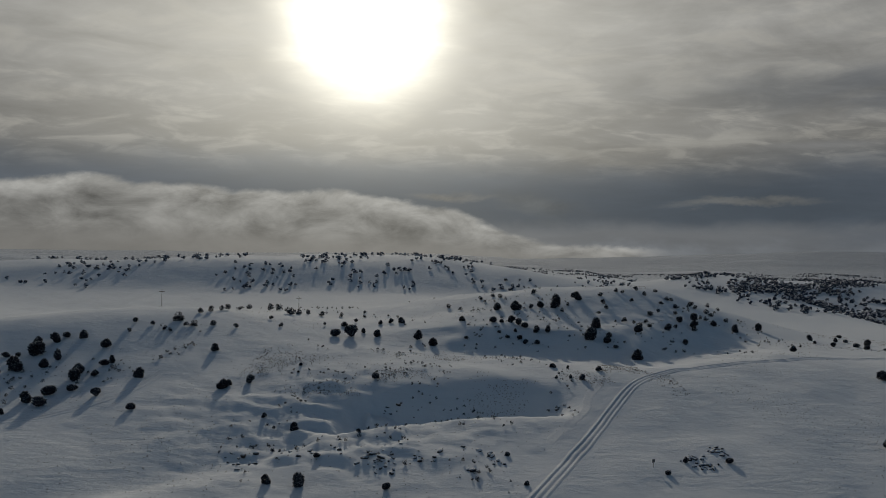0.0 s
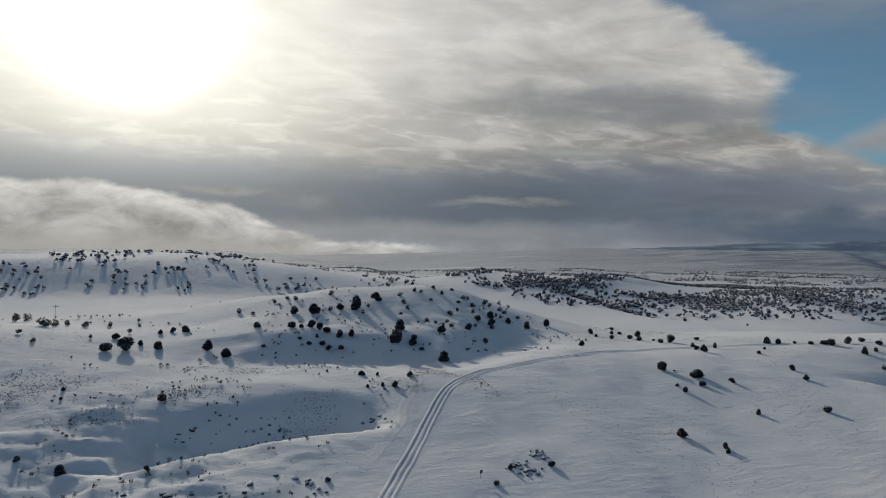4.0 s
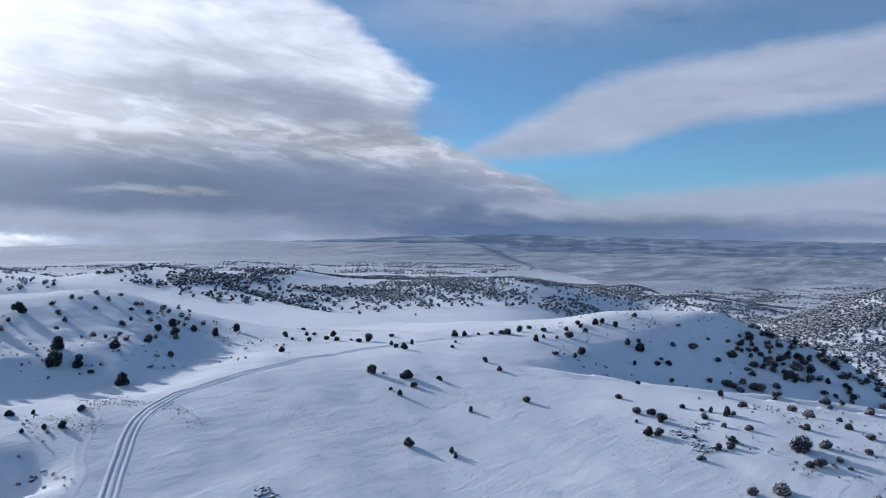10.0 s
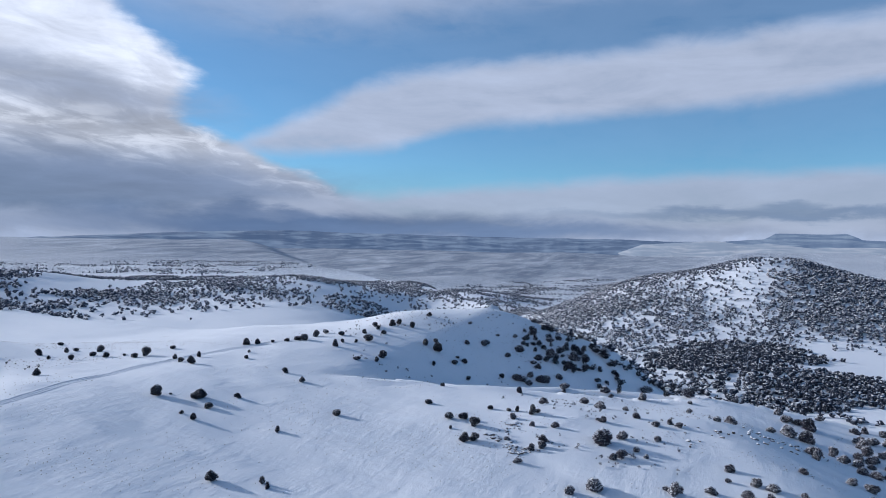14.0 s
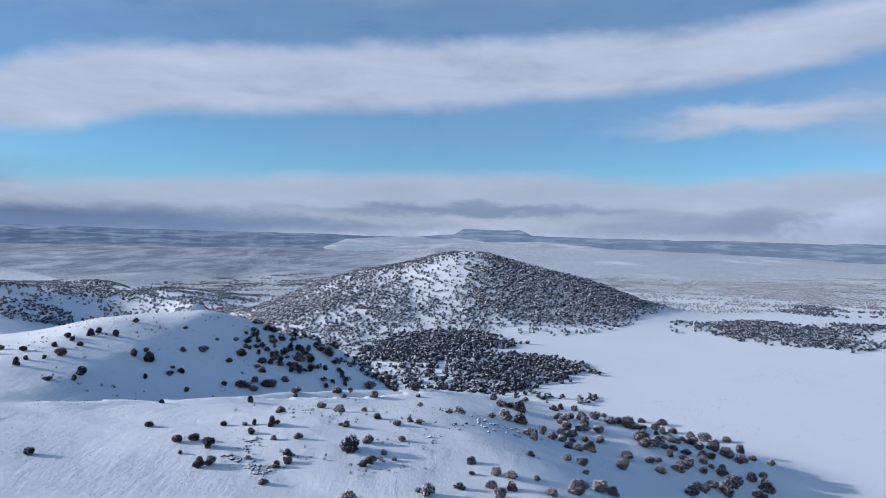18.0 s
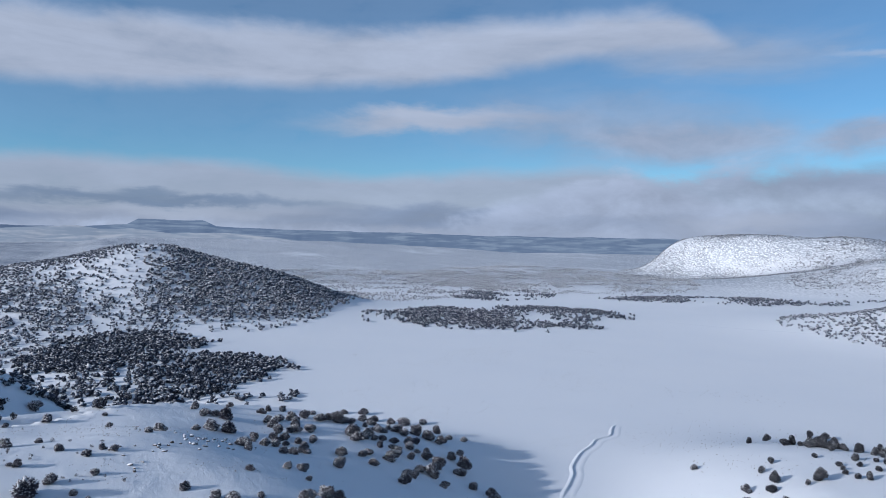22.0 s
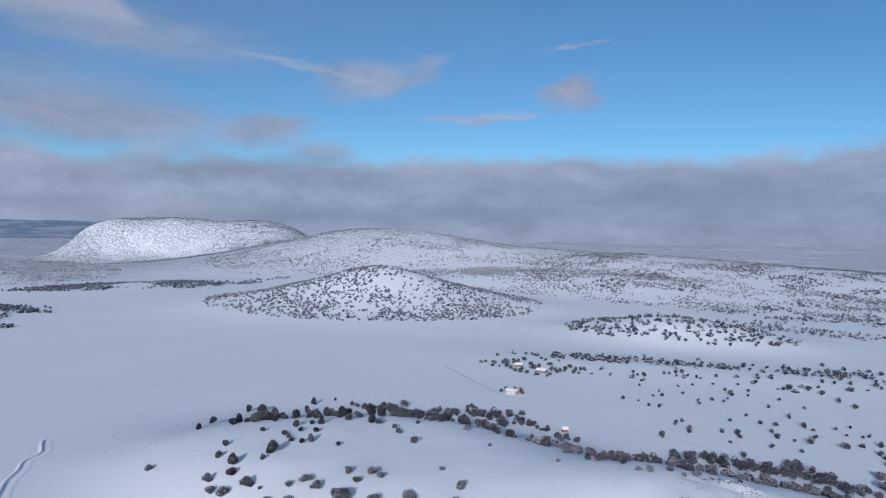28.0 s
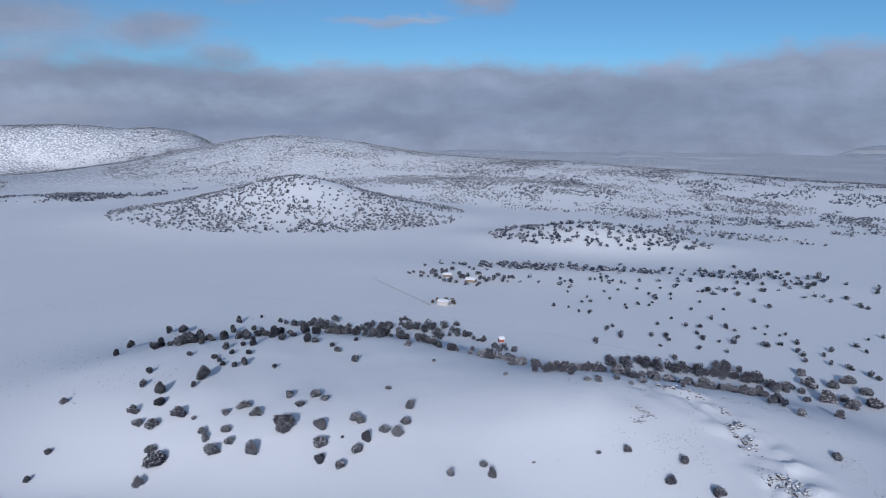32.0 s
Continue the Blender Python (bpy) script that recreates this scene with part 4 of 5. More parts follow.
stand("dark", "junipers of the road hill", [
    (20, 274.3, 4.1), (23.4, 272.6, 2.1), (27.4, 274.5, 3.6), (29.8, 270.3, 2.8), (31.7, 267.3, 3.7), (35.9, 263.1, 3.2),
    (40.2, 263.3, 3.2), (21.5, 262.2, 2.1), (27.8, 263.4, 1.8), (24.6, 259.2, 2), (29, 258.7, 2.3), (30.9, 256.3, 2.5), (35,
    256.2, 2.7), (23.7, 299.2, 4.2), (31.4, 298.7, 4.7), (42.5, 301.6, 3.7), (49.1, 299.9, 6.3), (59.8, 310.1, 5.5), (59.7,
    269.2, 4.8), (55, 256.9, 5.5), (62.4, 258.9, 2.8), (60.9, 255.2, 3.2), (63, 251.2, 2.5), (68.3, 242.2, 4), (75.4, 266.3,
    3.8), (93.4, 266.7, 2.5), (106.7, 294.5, 4.3), (103.7, 285.8, 3.7), (98.4, 288.2, 3.7), (89.5, 275.2, 3)])
thicket("road_hill_far_junipers", "scattered dark junipers in the snow", JUNIPER, [
    (2.8, 312.4, 2.7), (8, 305.4, 2.1), (17.6, 323.5, 2.5), (19.3, 316.1, 1.9), (23.6, 325.6, 2.5), (26.6, 320.3, 2.8),
    (63.4, 696.9, 4.8), (43, 326.2, 3.1), (38.5, 300.9, 2.6), (50.7, 293.8, 2.1), (54.5, 301.7, 2.1), (71.9, 315.6, 2.8),
    (70.3, 304.3, 2.7), (69.8, 295.8, 2.6), (65.1, 288.3, 2), (73.3, 279.3, 2.8), (77.2, 279.4, 2), (78.9, 274.9, 2.2),
    (82.1, 274.4, 2.5), (82.5, 281.1, 2.3), (91.4, 279.1, 2.3), (94.3, 280.1, 2.1), (87.5, 292.8, 3.2), (100, 298, 2.4),
    (102.3, 281.9, 2.6), (115.4, 293.9, 2.7), (112.9, 298.1, 2.2)])
thicket("road_hill_top_junipers", "scattered dark junipers in the snow", JUNIPER, [
    (119.1, 313.2, 2.9), (120, 310.2, 2.6), (133, 335.5, 2.2), (103.3, 308.1, 3.4), (102.6, 317.7, 2.9), (104.9, 318.3,
    2.3), (97.6, 309.9, 2.5), (113.9, 318.6, 3.5), (115, 316, 2.6), (128, 335.1, 2.5), (80.7, 323.2, 2.6), (83.5, 321.9,
    2.3), (91.4, 328.7, 2.7), (92.9, 320, 2.6), (100.7, 328.4, 2.4), (84.4, 309.6, 2.2), (92.5, 297.4, 2.2), (111, 298.2,
    2.2), (126.2, 308.6, 2.6)])
stand("dark", "junipers of the road bend", [
    (125, 296.1, 4.1), (138.3, 303.4, 3.7), (115, 294.4, 2.5), (154.4, 291.9, 3.2), (129.4, 255.5, 2.5), (183.3, 320.8,
    2.7), (166.4, 293.6, 2.2), (155.8, 276.3, 2.5), (172.1, 296, 2.8), (167.3, 280.1, 3.2), (176.5, 287.7, 3.3), (167.2,
    273.1, 2.6), (170.4, 262.4, 2.5), (174.8, 261.5, 3.6), (191.7, 266.1, 2.7), (173.6, 245.9, 2.2), (171, 240.3, 2.1),
    (169.1, 233.8, 3), (181.3, 242.3, 2.2), (211.2, 246.9, 2.9), (213.6, 243.4, 2.7), (223.9, 236.5, 2.9), (228.9, 235.2,
    3.8), (188.7, 226.9, 1.9), (217.6, 238.8, 1.9), (196.8, 232.8, 1.5), (172, 269.4, 1.5), (151.7, 282.4, 1.5)])
stand("dark", "junipers of the snowfield", [
    (133.2, 209.8, 3.4), (136.4, 207.6, 1.2), (139.1, 199.4, 3.9), (146.3, 192.3, 1.9), (135.7, 192.7, 2.3), (127.7, 194.2,
    1.3), (126.7, 189.1, 2), (180.4, 202.8, 2.4), (175.4, 191.9, 2.1), (134.7, 168.5, 1.7), (103.7, 160.7, 2.7), (109.9,
    152.3, 1.7), (108.7, 149.9, 1.5), (63.2, 151.4, 2.3), (154.3, 164, 3.1), (180.6, 148.8, 2.9), (169.7, 137.1, 3.3),
    (172.2, 133.5, 3.3), (168.4, 128.7, 2.9), (157.6, 126.7, 2.9), (159.5, 124.9, 2.9), (163.4, 133.5, 1.4), (186.5, 131.2,
    2.3), (187.3, 125.8, 1.9), (188.1, 123.4, 1.9), (180.6, 122.1, 2), (187.3, 118.4, 3), (189.6, 117.5, 1.9)])
stand("dark", "junipers of the knob ridge", [
    (229.8, 232.7, 4.3), (242.1, 235.2, 3.4), (250.4, 236.2, 3.4), (248.5, 226.8, 3.4), (228.6, 216, 2.9), (236.2, 217.7,
    1.9), (241, 214.1, 2.1), (257.5, 220.4, 2.8), (248.3, 212.8, 4.9), (263.4, 214.1, 2.6), (271.4, 223.4, 2.6), (268.6,
    220, 2.6), (277.2, 217.4, 3.5), (282.5, 216.8, 3), (282.4, 209.8, 3.2), (304.9, 212, 3.1), (227.5, 195.7, 2.5), (234.1,
    197, 3.6), (268.8, 195.6, 2.8), (275.8, 194.1, 2.6), (270.3, 190.4, 4.7), (276.7, 183.6, 2.5), (270.9, 182.1, 3.3),
    (277.8, 180.5, 3.1), (257.9, 186, 2.4), (211.4, 159.2, 2), (269.1, 174.8, 2.5), (290.3, 167.5, 2.6)])
stand("frosted", "frosted junipers of the knob slope", [
    (220.6, 200.2, 3), (293.6, 186.5, 2.7), (305.2, 181.6, 5.1), (314.3, 193.6, 2.8), (320, 181.2, 2.2), (329.9, 175.7,
    2.6), (348, 162.5, 4.6), (339.7, 165.8, 2.9), (321.6, 170.1, 5.3), (329.7, 170.9, 3.2), (309.2, 171.7, 3.3), (326.5,
    162, 4.4), (319.6, 162.3, 3.7), (317.7, 159.1, 3.4), (335.6, 158, 5.1), (345.4, 155.4, 3.3), (344.8, 149.1, 5.8),
    (334.9, 148.2, 5.1), (344.9, 142.8, 3.9), (338.3, 144.7, 2.9), (351.2, 144.5, 4.6), (296.6, 162.5, 4.7), (298.6, 160.5,
    4.1), (305.6, 159.1, 4.2), (299.2, 157.5, 3.5), (305.8, 154, 5.3), (308.5, 152.3, 5.4), (319, 149.2, 4.3)])
stand("frosted", "frosted junipers of the ledge", [
    (261.8, 129.8, 4), (256.9, 129, 2.5), (227.3, 136.7, 2.7), (204.1, 120.5, 3), (270.5, 116.1, 4.1), (221.7, 111.8, 3.4),
    (214.4, 105, 3.7), (177.1, 115.2, 2), (179.2, 109.2, 2.3), (164.2, 117.7, 1.7), (161.8, 110.2, 2.5), (168, 109.2, 2.7),
    (164.3, 108.3, 2), (153.4, 110.8, 2.1), (175.8, 95.3, 7.3), (193, 99.2, 2.6), (182.4, 91.6, 3.2), (167.6, 90.9, 2.3),
    (169.9, 89.3, 3.4), (144.7, 95.5, 2.7), (149.5, 91.4, 4.3)])
stand("frosted", "frosted junipers of the spur", [
    (204.8, 92.1, 2.4), (218.4, 97.9, 2.3), (193.6, 100.9, 1.7), (200.8, 85.9, 2.5), (205.6, 82.7, 2), (204, 79.8, 2.5),
    (256.7, 82.9, 2.3), (277.2, 84.9, 2.2), (268.6, 101.2, 3.8), (271.6, 116, 2.9), (259.9, 111.5, 2.1), (187.6, 83.5, 2.2),
    (182, 91.9, 2.3), (176, 86.7, 2), (173.4, 83.9, 1.7), (179.2, 64.7, 2.9), (171.7, 64.7, 1.8), (156.9, 74.7, 3.7),
    (158.5, 77, 2), (162.4, 67.7, 2.6), (230.2, 71.6, 2.8), (242.5, 68.5, 4.3), (367.5, 116.2, 7.8), (289.8, 86.9, 5.6),
    (496.3, 79.7, 4.4)])
thicket("spur_foot_junipers", "scattered dark junipers in the snow", JUNIPER, [
    (354.5, 127, 5), (335.5, 146.3, 4.2), (345.9, 141.7, 3.1), (363.1, 133.6, 5.8), (364, 138.3, 6.4), (376.3, 122.1, 4.6),
    (363.9, 144.3, 5.2), (351.6, 147.4, 5), (358.8, 131.3, 4.4), (374, 126.4, 4.6), (382, 116.7, 4.7), (519.1, 121.7, 6.4),
    (358.4, 155, 4.5), (353.6, 159.6, 3.8), (329, 158.4, 4.2), (488.8, 36.3, 6), (490.3, 26.3, 6.5), (489.9, 19.2, 4.8),
    (274.5, 111.6, 2.9), (284.9, 94.7, 3)])
stand("frosted", "frosted junipers of the south slope top", [
    (299.4, 54.1, 3.7), (287.1, 51.2, 4.5), (261.1, 56.3, 4.1), (267.2, 51.1, 5.2), (285.5, 43.9, 5.5), (315.6, 38.9, 3.3),
    (307.9, 27.2, 3.8), (314.7, 23.3, 3.4), (295.2, 26.4, 3.2), (315.6, 17.3, 3.9), (292.9, 22.5, 4.7), (296.5, 17.2, 5.3),
    (282.7, 26.5, 4.3), (303.3, 10, 4.9), (299.9, 4.1, 6), (305.1, -0.6, 3.9), (301.2, -3.4, 6.6), (301, -5.7, 5.5), (418.2,
    -39.3, 4.6), (319.3, -20.4, 5.3), (412.5, -50.1, 6.1), (394.6, -50.7, 5.8), (307.1, -28.6, 3.4), (385.1, -57.6, 5.7),
    (379, -62.6, 7.8), (379.7, -74.9, 5)])
stand("frosted", "frosted junipers of the south slope", [
    (237.2, 44.5, 4.6), (227.1, 44, 3.2), (252.4, 34.7, 5), (265.3, 29.8, 3.8), (269.7, 24.5, 3.4), (280.6, 13.1, 5.1),
    (269.7, 14.3, 3.9), (259.2, 19.9, 3.7), (240.3, 31.2, 3.9), (245.5, 26.7, 4.4), (281.5, -4.4, 7.2), (274, -4.7, 5.5),
    (285.2, -12.2, 5.3), (293.8, -19.9, 4.9), (299.8, -33.7, 5.1), (308, -43.1, 7), (302.7, -46, 6.9), (344.3, -68.4, 5.3),
    (299.6, -51.2, 5.2), (317, -62.7, 4.3), (322, -73.7, 5), (194.2, 48.4, 2.4), (204.7, 36.7, 2.8), (207.2, 31.9, 3.4),
    (195.4, 32.8, 2.5)])
stand("frosted", "frosted junipers of the south slope low", [
    (255.9, 7.1, 5.2), (236.2, 13.2, 4.8), (260.3, -2.2, 3.8), (263.1, -5.5, 3.9), (251.3, -3.5, 4.7), (261.6, -14, 6.4),
    (269.9, -19.8, 5.1), (277.8, -27.9, 4.7), (288.7, -35, 3.8), (290.4, -56.4, 5.1), (280.2, -47.6, 4.9), (276, -51.4,
    5.9), (266.1, -44, 4.2), (266.6, -35.7, 5.6), (255.6, -28.5, 6.9), (257.8, -24.2, 4.4), (250.7, -16.7, 3.8), (234.1,
    -9.3, 5.3), (173.5, 58.4, 3.4), (172.3, 55, 3.4), (164.7, 60.1, 3.3), (165.4, 55.5, 3), (160.4, 58.4, 3.2), (175.2,
    48.5, 1.9), (166, 46.1, 3.3), (170.5, 39.4, 4.7), (177.8, 36.1, 3.3), (180.4, 31.3, 4.3), (181.6, 28.2, 3.4)])
stand("frosted", "frosted junipers of the knoll", [
    (240.5, -143.7, 3.7), (202.7, -132.9, 4.2), (196.6, -126.7, 3.9), (190.3, -125.8, 4.7), (184.2, -131.4, 5.9),
    (178.1, -130.9, 1.9), (169, -134.7, 2.9), (164.6, -139.6, 4.6), (158, -135.6, 4.1), (171, -124.3, 3.6), (168.4,
    -121.6, 3.2), (164, -126, 4), (159.8, -121.4, 3.9), (162.8, -116.6, 4.7), (150.5, -118.1, 5.3), (183.6, -115.4,
    3.7), (178.8, -110, 7.1), (178.3, -102.2, 4.3), (221, -115, 3.1), (217.1, -102.1, 2.4), (145.6, -129.8, 6.6),
    (153, -149.5, 3.3), (146.8, -144.2, 3.5), (144.1, -152.2, 3.8), (140.4, -150.7, 2.9)])
stand("frosted", "frosted junipers of the knoll east", [
    (134.8, -133.6, 4.3), (132.1, -126, 4.5), (126.5, -131.6, 1.5), (129, -119.5, 3.3), (121.8, -118.5, 3.6),
    (125.9, -141.3, 3.9), (123.4, -140.7, 3.5), (118.8, -132.2, 3.8), (119.9, -126.3, 4.1), (114.9, -138.3, 4.2),
    (110.6, -138.4, 3.8), (109.6, -144.4, 3.9), (111, -153.9, 4), (122.9, -166.6, 2.3), (144.9, -191.7, 3.8),
    (131.8, -223, 4.1), (114.5, -201.1, 2.1), (89.9, -124.6, 2.9), (81.5, -131, 3.3), (78.4, -127.8, 3.2), (66.9,
    -135.8, 1.1), (83.8, -190.2, 2.2)])
stand("dark", "junipers of the knoll crest", [
    (260.4, -197.3, 4), (274.4, -225.1, 4.2), (268, -231.6, 2.1), (251.9, -215.7, 2.9), (282.1, -266.7, 4.3),
    (275.4, -270.3, 5.7), (231, -207.6, 4.1), (240.7, -211.3, 2.8), (230.7, -215.9, 5.6), (224.4, -214.4, 4.1),
    (219.7, -201.2, 3.2), (215.2, -213.6, 3.9), (248, -275.5, 4.8), (257.7, -299.1, 4.1), (203, -193.1, 3.6),
    (196.1, -186.3, 2.8), (198.1, -198.5, 3.1), (211.8, -225.4, 4.1), (204.2, -212.1, 4.3), (239.8, -284.2, 4.2),
    (193.7, -199.1, 4.1), (188.6, -186, 3.5), (204.3, -227.2, 4.1)])
stand("dark", "junipers of the knoll brow", [
    (192.2, -215.5, 4.8), (251, -314, 2.3), (186, -211.1, 4.2), (235.4, -307.7, 3.3), (213.6, -182.5, 3.1), (200,
    -179.5, 3), (195.5, -175.3, 2.4), (191.9, -172, 2.2), (186.5, -171.4, 2.8), (184.1, -174.4, 3.8), (171, -174.1,
    2.3), (218.6, -163.5, 2.7), (212.6, -151.7, 3.8), (190.8, -150.3, 2.5), (191.2, -157.5, 6.4), (200.4, -144.6,
    5), (195.5, -137.9, 4.9), (173.9, -211.2, 5.2), (170.9, -211.5, 4.2), (184.2, -218.8, 3.8), (155.1, -220.4,
    2.1), (161.3, -208.2, 2.6), (156.6, -202.3, 3)])
thicket("brow_row_junipers", "scattered dark junipers in the snow", JUNIPER, [
    (223.7, -301.5, 5), (218.4, -305.4, 3.6), (215.1, -310.1, 5), (208.9, -308.2, 5.7), (200, -303.6, 5.6), (167.4,
    -236.5, 4), (166.8, -242, 4.4), (182.5, -303.1, 4.8), (180, -310.6, 5.6), (151.2, -232.2, 4.3), (173, -310.3,
    5.6), (169.4, -315.3, 4.9), (160.9, -304.2, 4.7), (167.5, -331.8, 3.6), (160.1, -318.7, 4.9), (154.7, -317.9,
    4.9), (148.2, -312.5, 5.5), (144.4, -317.3, 4.8), (137.8, -304.3, 6), (139.3, -324.5, 5.6), (132.1, -314.9,
    4.8), (123.8, -311.2, 4.7), (112, -303.5, 3.9)], fill=4)
thicket("ledge_row_junipers", "row of junipers heavily frosted with snow", FROSTED, [
    (99.5, -244.5, 4.1), (98, -287.1, 5), (90.2, -242.2, 4), (68.5, -195.9, 4.2), (66, -205.7, 3.6), (62.2, -196.7,
    4.7), (59.9, -203.3, 3.6), (54, -202.1, 3.8), (49.7, -206.5, 5), (43.9, -281.4, 5.5), (38.5, -282.5, 6.1),
    (37.1, -203.8, 4.3), (27.5, -285.9, 6.2), (22.3, -282.8, 6.1), (16.9, -284.4, 6.2), (11.8, -282.7, 4.9), (8.2,
    -278.4, 5.4), (3.7, -284.6, 5.6), (-0.5, -276.4, 5.4), (-6.3, -281.8, 6.8), (-11.2, -288.7, 6.3), (-13, -276.2,
    5.4), (-18.2, -277.3, 6.1), (-22.2, -272.5, 6), (-25.8, -266.8, 5.9), (-14.6, -210.3, 4.6)], fill=4)
stand("frosted", "frosted junipers of the ledge foot", [
    (-2.2, -217.6, 3.8), (53.2, -184.1, 2.6), (49.7, -185.4, 3), (42.9, -192.4, 3.3), (33.3, -194, 3.1), (37.7,
    -190.3, 2), (27.3, -207.2, 3.2), (18.4, -202.5, 2.1), (-35.1, -273.1, 3.3), (-32.9, -262.3, 2.9), (-44.9,
    -291.5, 5.2), (-44.7, -274.2, 7.4), (-39.3, -264, 4.1), (-38.1, -249.9, 3.7), (-55.3, -275.5, 6.2), (-46.6,
    -254.8, 7.5), (-64.2, -284.6, 6.4), (-55.1, -259.4, 4.8), (-55.3, -249.5, 7.5), (-42.1, -222.2, 4.4), (-66.5,
    -270.6, 6.2), (-65.2, -253.4, 7.7), (-21.6, -197, 4.7), (-23.4, -163.1, 3.2), (39.9, -144.3, 2.6), (48.1,
    -142.2, 1.5), (23.4, -142.6, 3.8), (27.8, -133.1, 3.3), (15.2, -130.1, 4)])
thicket("plain_west_junipers", "scattered dark junipers in the snow", JUNIPER, [
    (83.2, -468.1, 3.3), (74.3, -461, 3.2), (74.6, -445.9, 2.7), (60, -432.9, 2.6), (63.3, -416.3, 2.5), (57.7, -420.6,
    3.4), (64, -388.2, 3.2), (56.8, -386.6, 3.6), (71.2, -399.1, 2.4), (81.3, -399.1, 3.7), (50.9, -487.2, 2.9), (59.7,
    -490, 3.4), (42.3, -489.4, 2.9), (48.5, -455.9, 2.7), (38.3, -462.9, 2.8), (35.9, -486.8, 3.4), (44.4, -432, 2.6),
    (34.3, -415.7, 2.9), (33.4, -406.3, 3.3), (25.6, -421.9, 3.4), (16.4, -455.9, 3.2), (13.1, -444.1, 5.4), (15.8, -430.4,
    2.6), (18.2, -420.4, 2.6)])
thicket("plain_mid_junipers", "scattered dark junipers in the snow", JUNIPER, [
    (7.1, -477.8, 2.8), (1.2, -458.7, 3.2), (2.2, -445.9, 2.7), (-17, -442, 3.1), (-8.6, -416, 3), (-27.2, -477.6, 6.7),
    (-22.8, -474.7, 3.8), (-19, -475.4, 2.4), (-24.1, -539.9, 4.2), (-38.9, -535, 3.7), (-64.5, -599.4, 4.7), (-78.4,
    -584.5, 4.6), (-71.4, -514.7, 4.1), (-60.5, -511.1, 4.1), (-52.5, -512.6, 4.1), (-47.1, -491.8, 3.4), (-46.6, -471.5,
    4.8), (-54.3, -454.8, 4.2), (-66.8, -491.1, 4.5), (-96.3, -582.8, 4.6), (-103.7, -575.6, 5.1), (-88.2, -516.6, 4.7),
    (-98.4, -525.7, 4.2), (-111.1, -527.5, 6.4), (-103.5, -513.6, 6.2), (-125.7, -567.3, 8)])
thicket("plain_south_junipers", "row of junipers heavily frosted with snow", FROSTED, [
    (51.9, -318.3, 4.8), (46, -348.1, 3.6), (42.7, -356.7, 3.3), (38.2, -335, 4.9), (16, -369.6, 3.1), (20.8, -342.6, 3.6),
    (17.5, -322.4, 2.8), (13, -343.1, 5.1), (12.1, -335.2, 3.5), (6.4, -386.5, 2.8), (-0.4, -369.7, 3.5), (-5, -354.2, 3.7),
    (-8.3, -368.9, 3.8), (-7.5, -344.1, 4.4), (-3, -323.5, 3.5), (-18, -393.3, 3.7), (-23.3, -373.2, 4.3), (-29.8, -423.5,
    2.6), (-27.9, -368.4, 2.7), (-26.8, -350.9, 3.7), (-22.7, -340.1, 4.4), (-15.3, -340.2, 2.5), (-16.2, -320.6, 2.8),
    (-40.2, -375.9, 3.2)])
thicket("plain_east_junipers", "scattered dark junipers in the snow", JUNIPER, [
    (-49, -383.6, 2.8), (-44.2, -364.8, 2.3), (-51.8, -364.5, 2.3), (-55.9, -368, 2.7), (-38.7, -337.2, 5.1), (-47.6,
    -344.1, 3.7), (-57.3, -349.8, 4.5), (-54, -332.6, 3.6), (-55.3, -326.7, 4.3), (-53, -315.2, 3.5), (-65.3, -328.7, 3.3),
    (-72.2, -339.1, 3.7), (-64.6, -312.8, 3.5), (-71.8, -308.8, 4.9), (-88.4, -351.5, 4.2), (-90.1, -341.9, 3), (-99.7,
    -369.1, 2.4), (-78.4, -299.7, 4.8), (-80.1, -293.8, 4.1), (-122.2, -483.9, 4), (-108.5, -470.5, 3.9), (-124.3, -461.3,
    5.3), (-127.4, -456.6, 4.3), (-151.8, -512.2, 4.8), (-61.6, -440.4, 4.5), (-109.8, -377.6, 3.3)])



# ---------------------------------------------------------------- rocks
def boulder_arrays(rng, place, size):
    # blocky: pushed out towards a cube, then chipped
    v = np.sign(ICO_V) * np.abs(ICO_V) ** 0.55 * (1 + rng.uniform(-0.25, 0.25, (12, 1)))
    return v * np.asarray(size) + np.asarray(place), ICO_F


ROCK_MESHES = []
for _k in range(6):
    _rng = np.random.RandomState(300 + _k)
    ROCK_MESHES.append(mesh_of("boulder", *boulder_arrays(_rng, (0, 0, 0), (0.75, 0.55, 0.42)), ROCK))


def outcrop(name, label, points, count, spread, low, high, seed):
    """Broken basalt blocks along a line, half under snow."""
    rng = np.random.RandomState(seed)
    line = smooth_line(points, 0.5)
    heaps = line[rng.choice(len(line), max(3, len(line) // 7))] + rng.normal(0, spread * 1.3, (max(3, len(line) // 7), 2))
    ob = new(name)
    ob.location = (line[0][0], line[0][1], float(height(*line[0])))
    for k in range(count):
        x, y = heaps[rng.randint(len(heaps))] + rng.normal(0, spread, 2)
        piece = child("boulder", ROCK_MESHES[rng.randint(6)], ob)
        s = rng.uniform(low, high) * 0.8
        m = Matrix.LocRotScale((x, y, float(height(x, y)) + 0.14 * s), Euler((rng.uniform(-0.5, 0.5), rng.uniform(-0.5, 0.5), rng.uniform(0, 6.28))), (s * rng.uniform(0.7, 1.25), s * rng.uniform(0.6, 1.1), s * rng.uniform(0.7, 1.3)))
        piece.matrix_basis = Matrix.Translation(-ob.location) @ m
    return tagged(ob, label, "rocks")


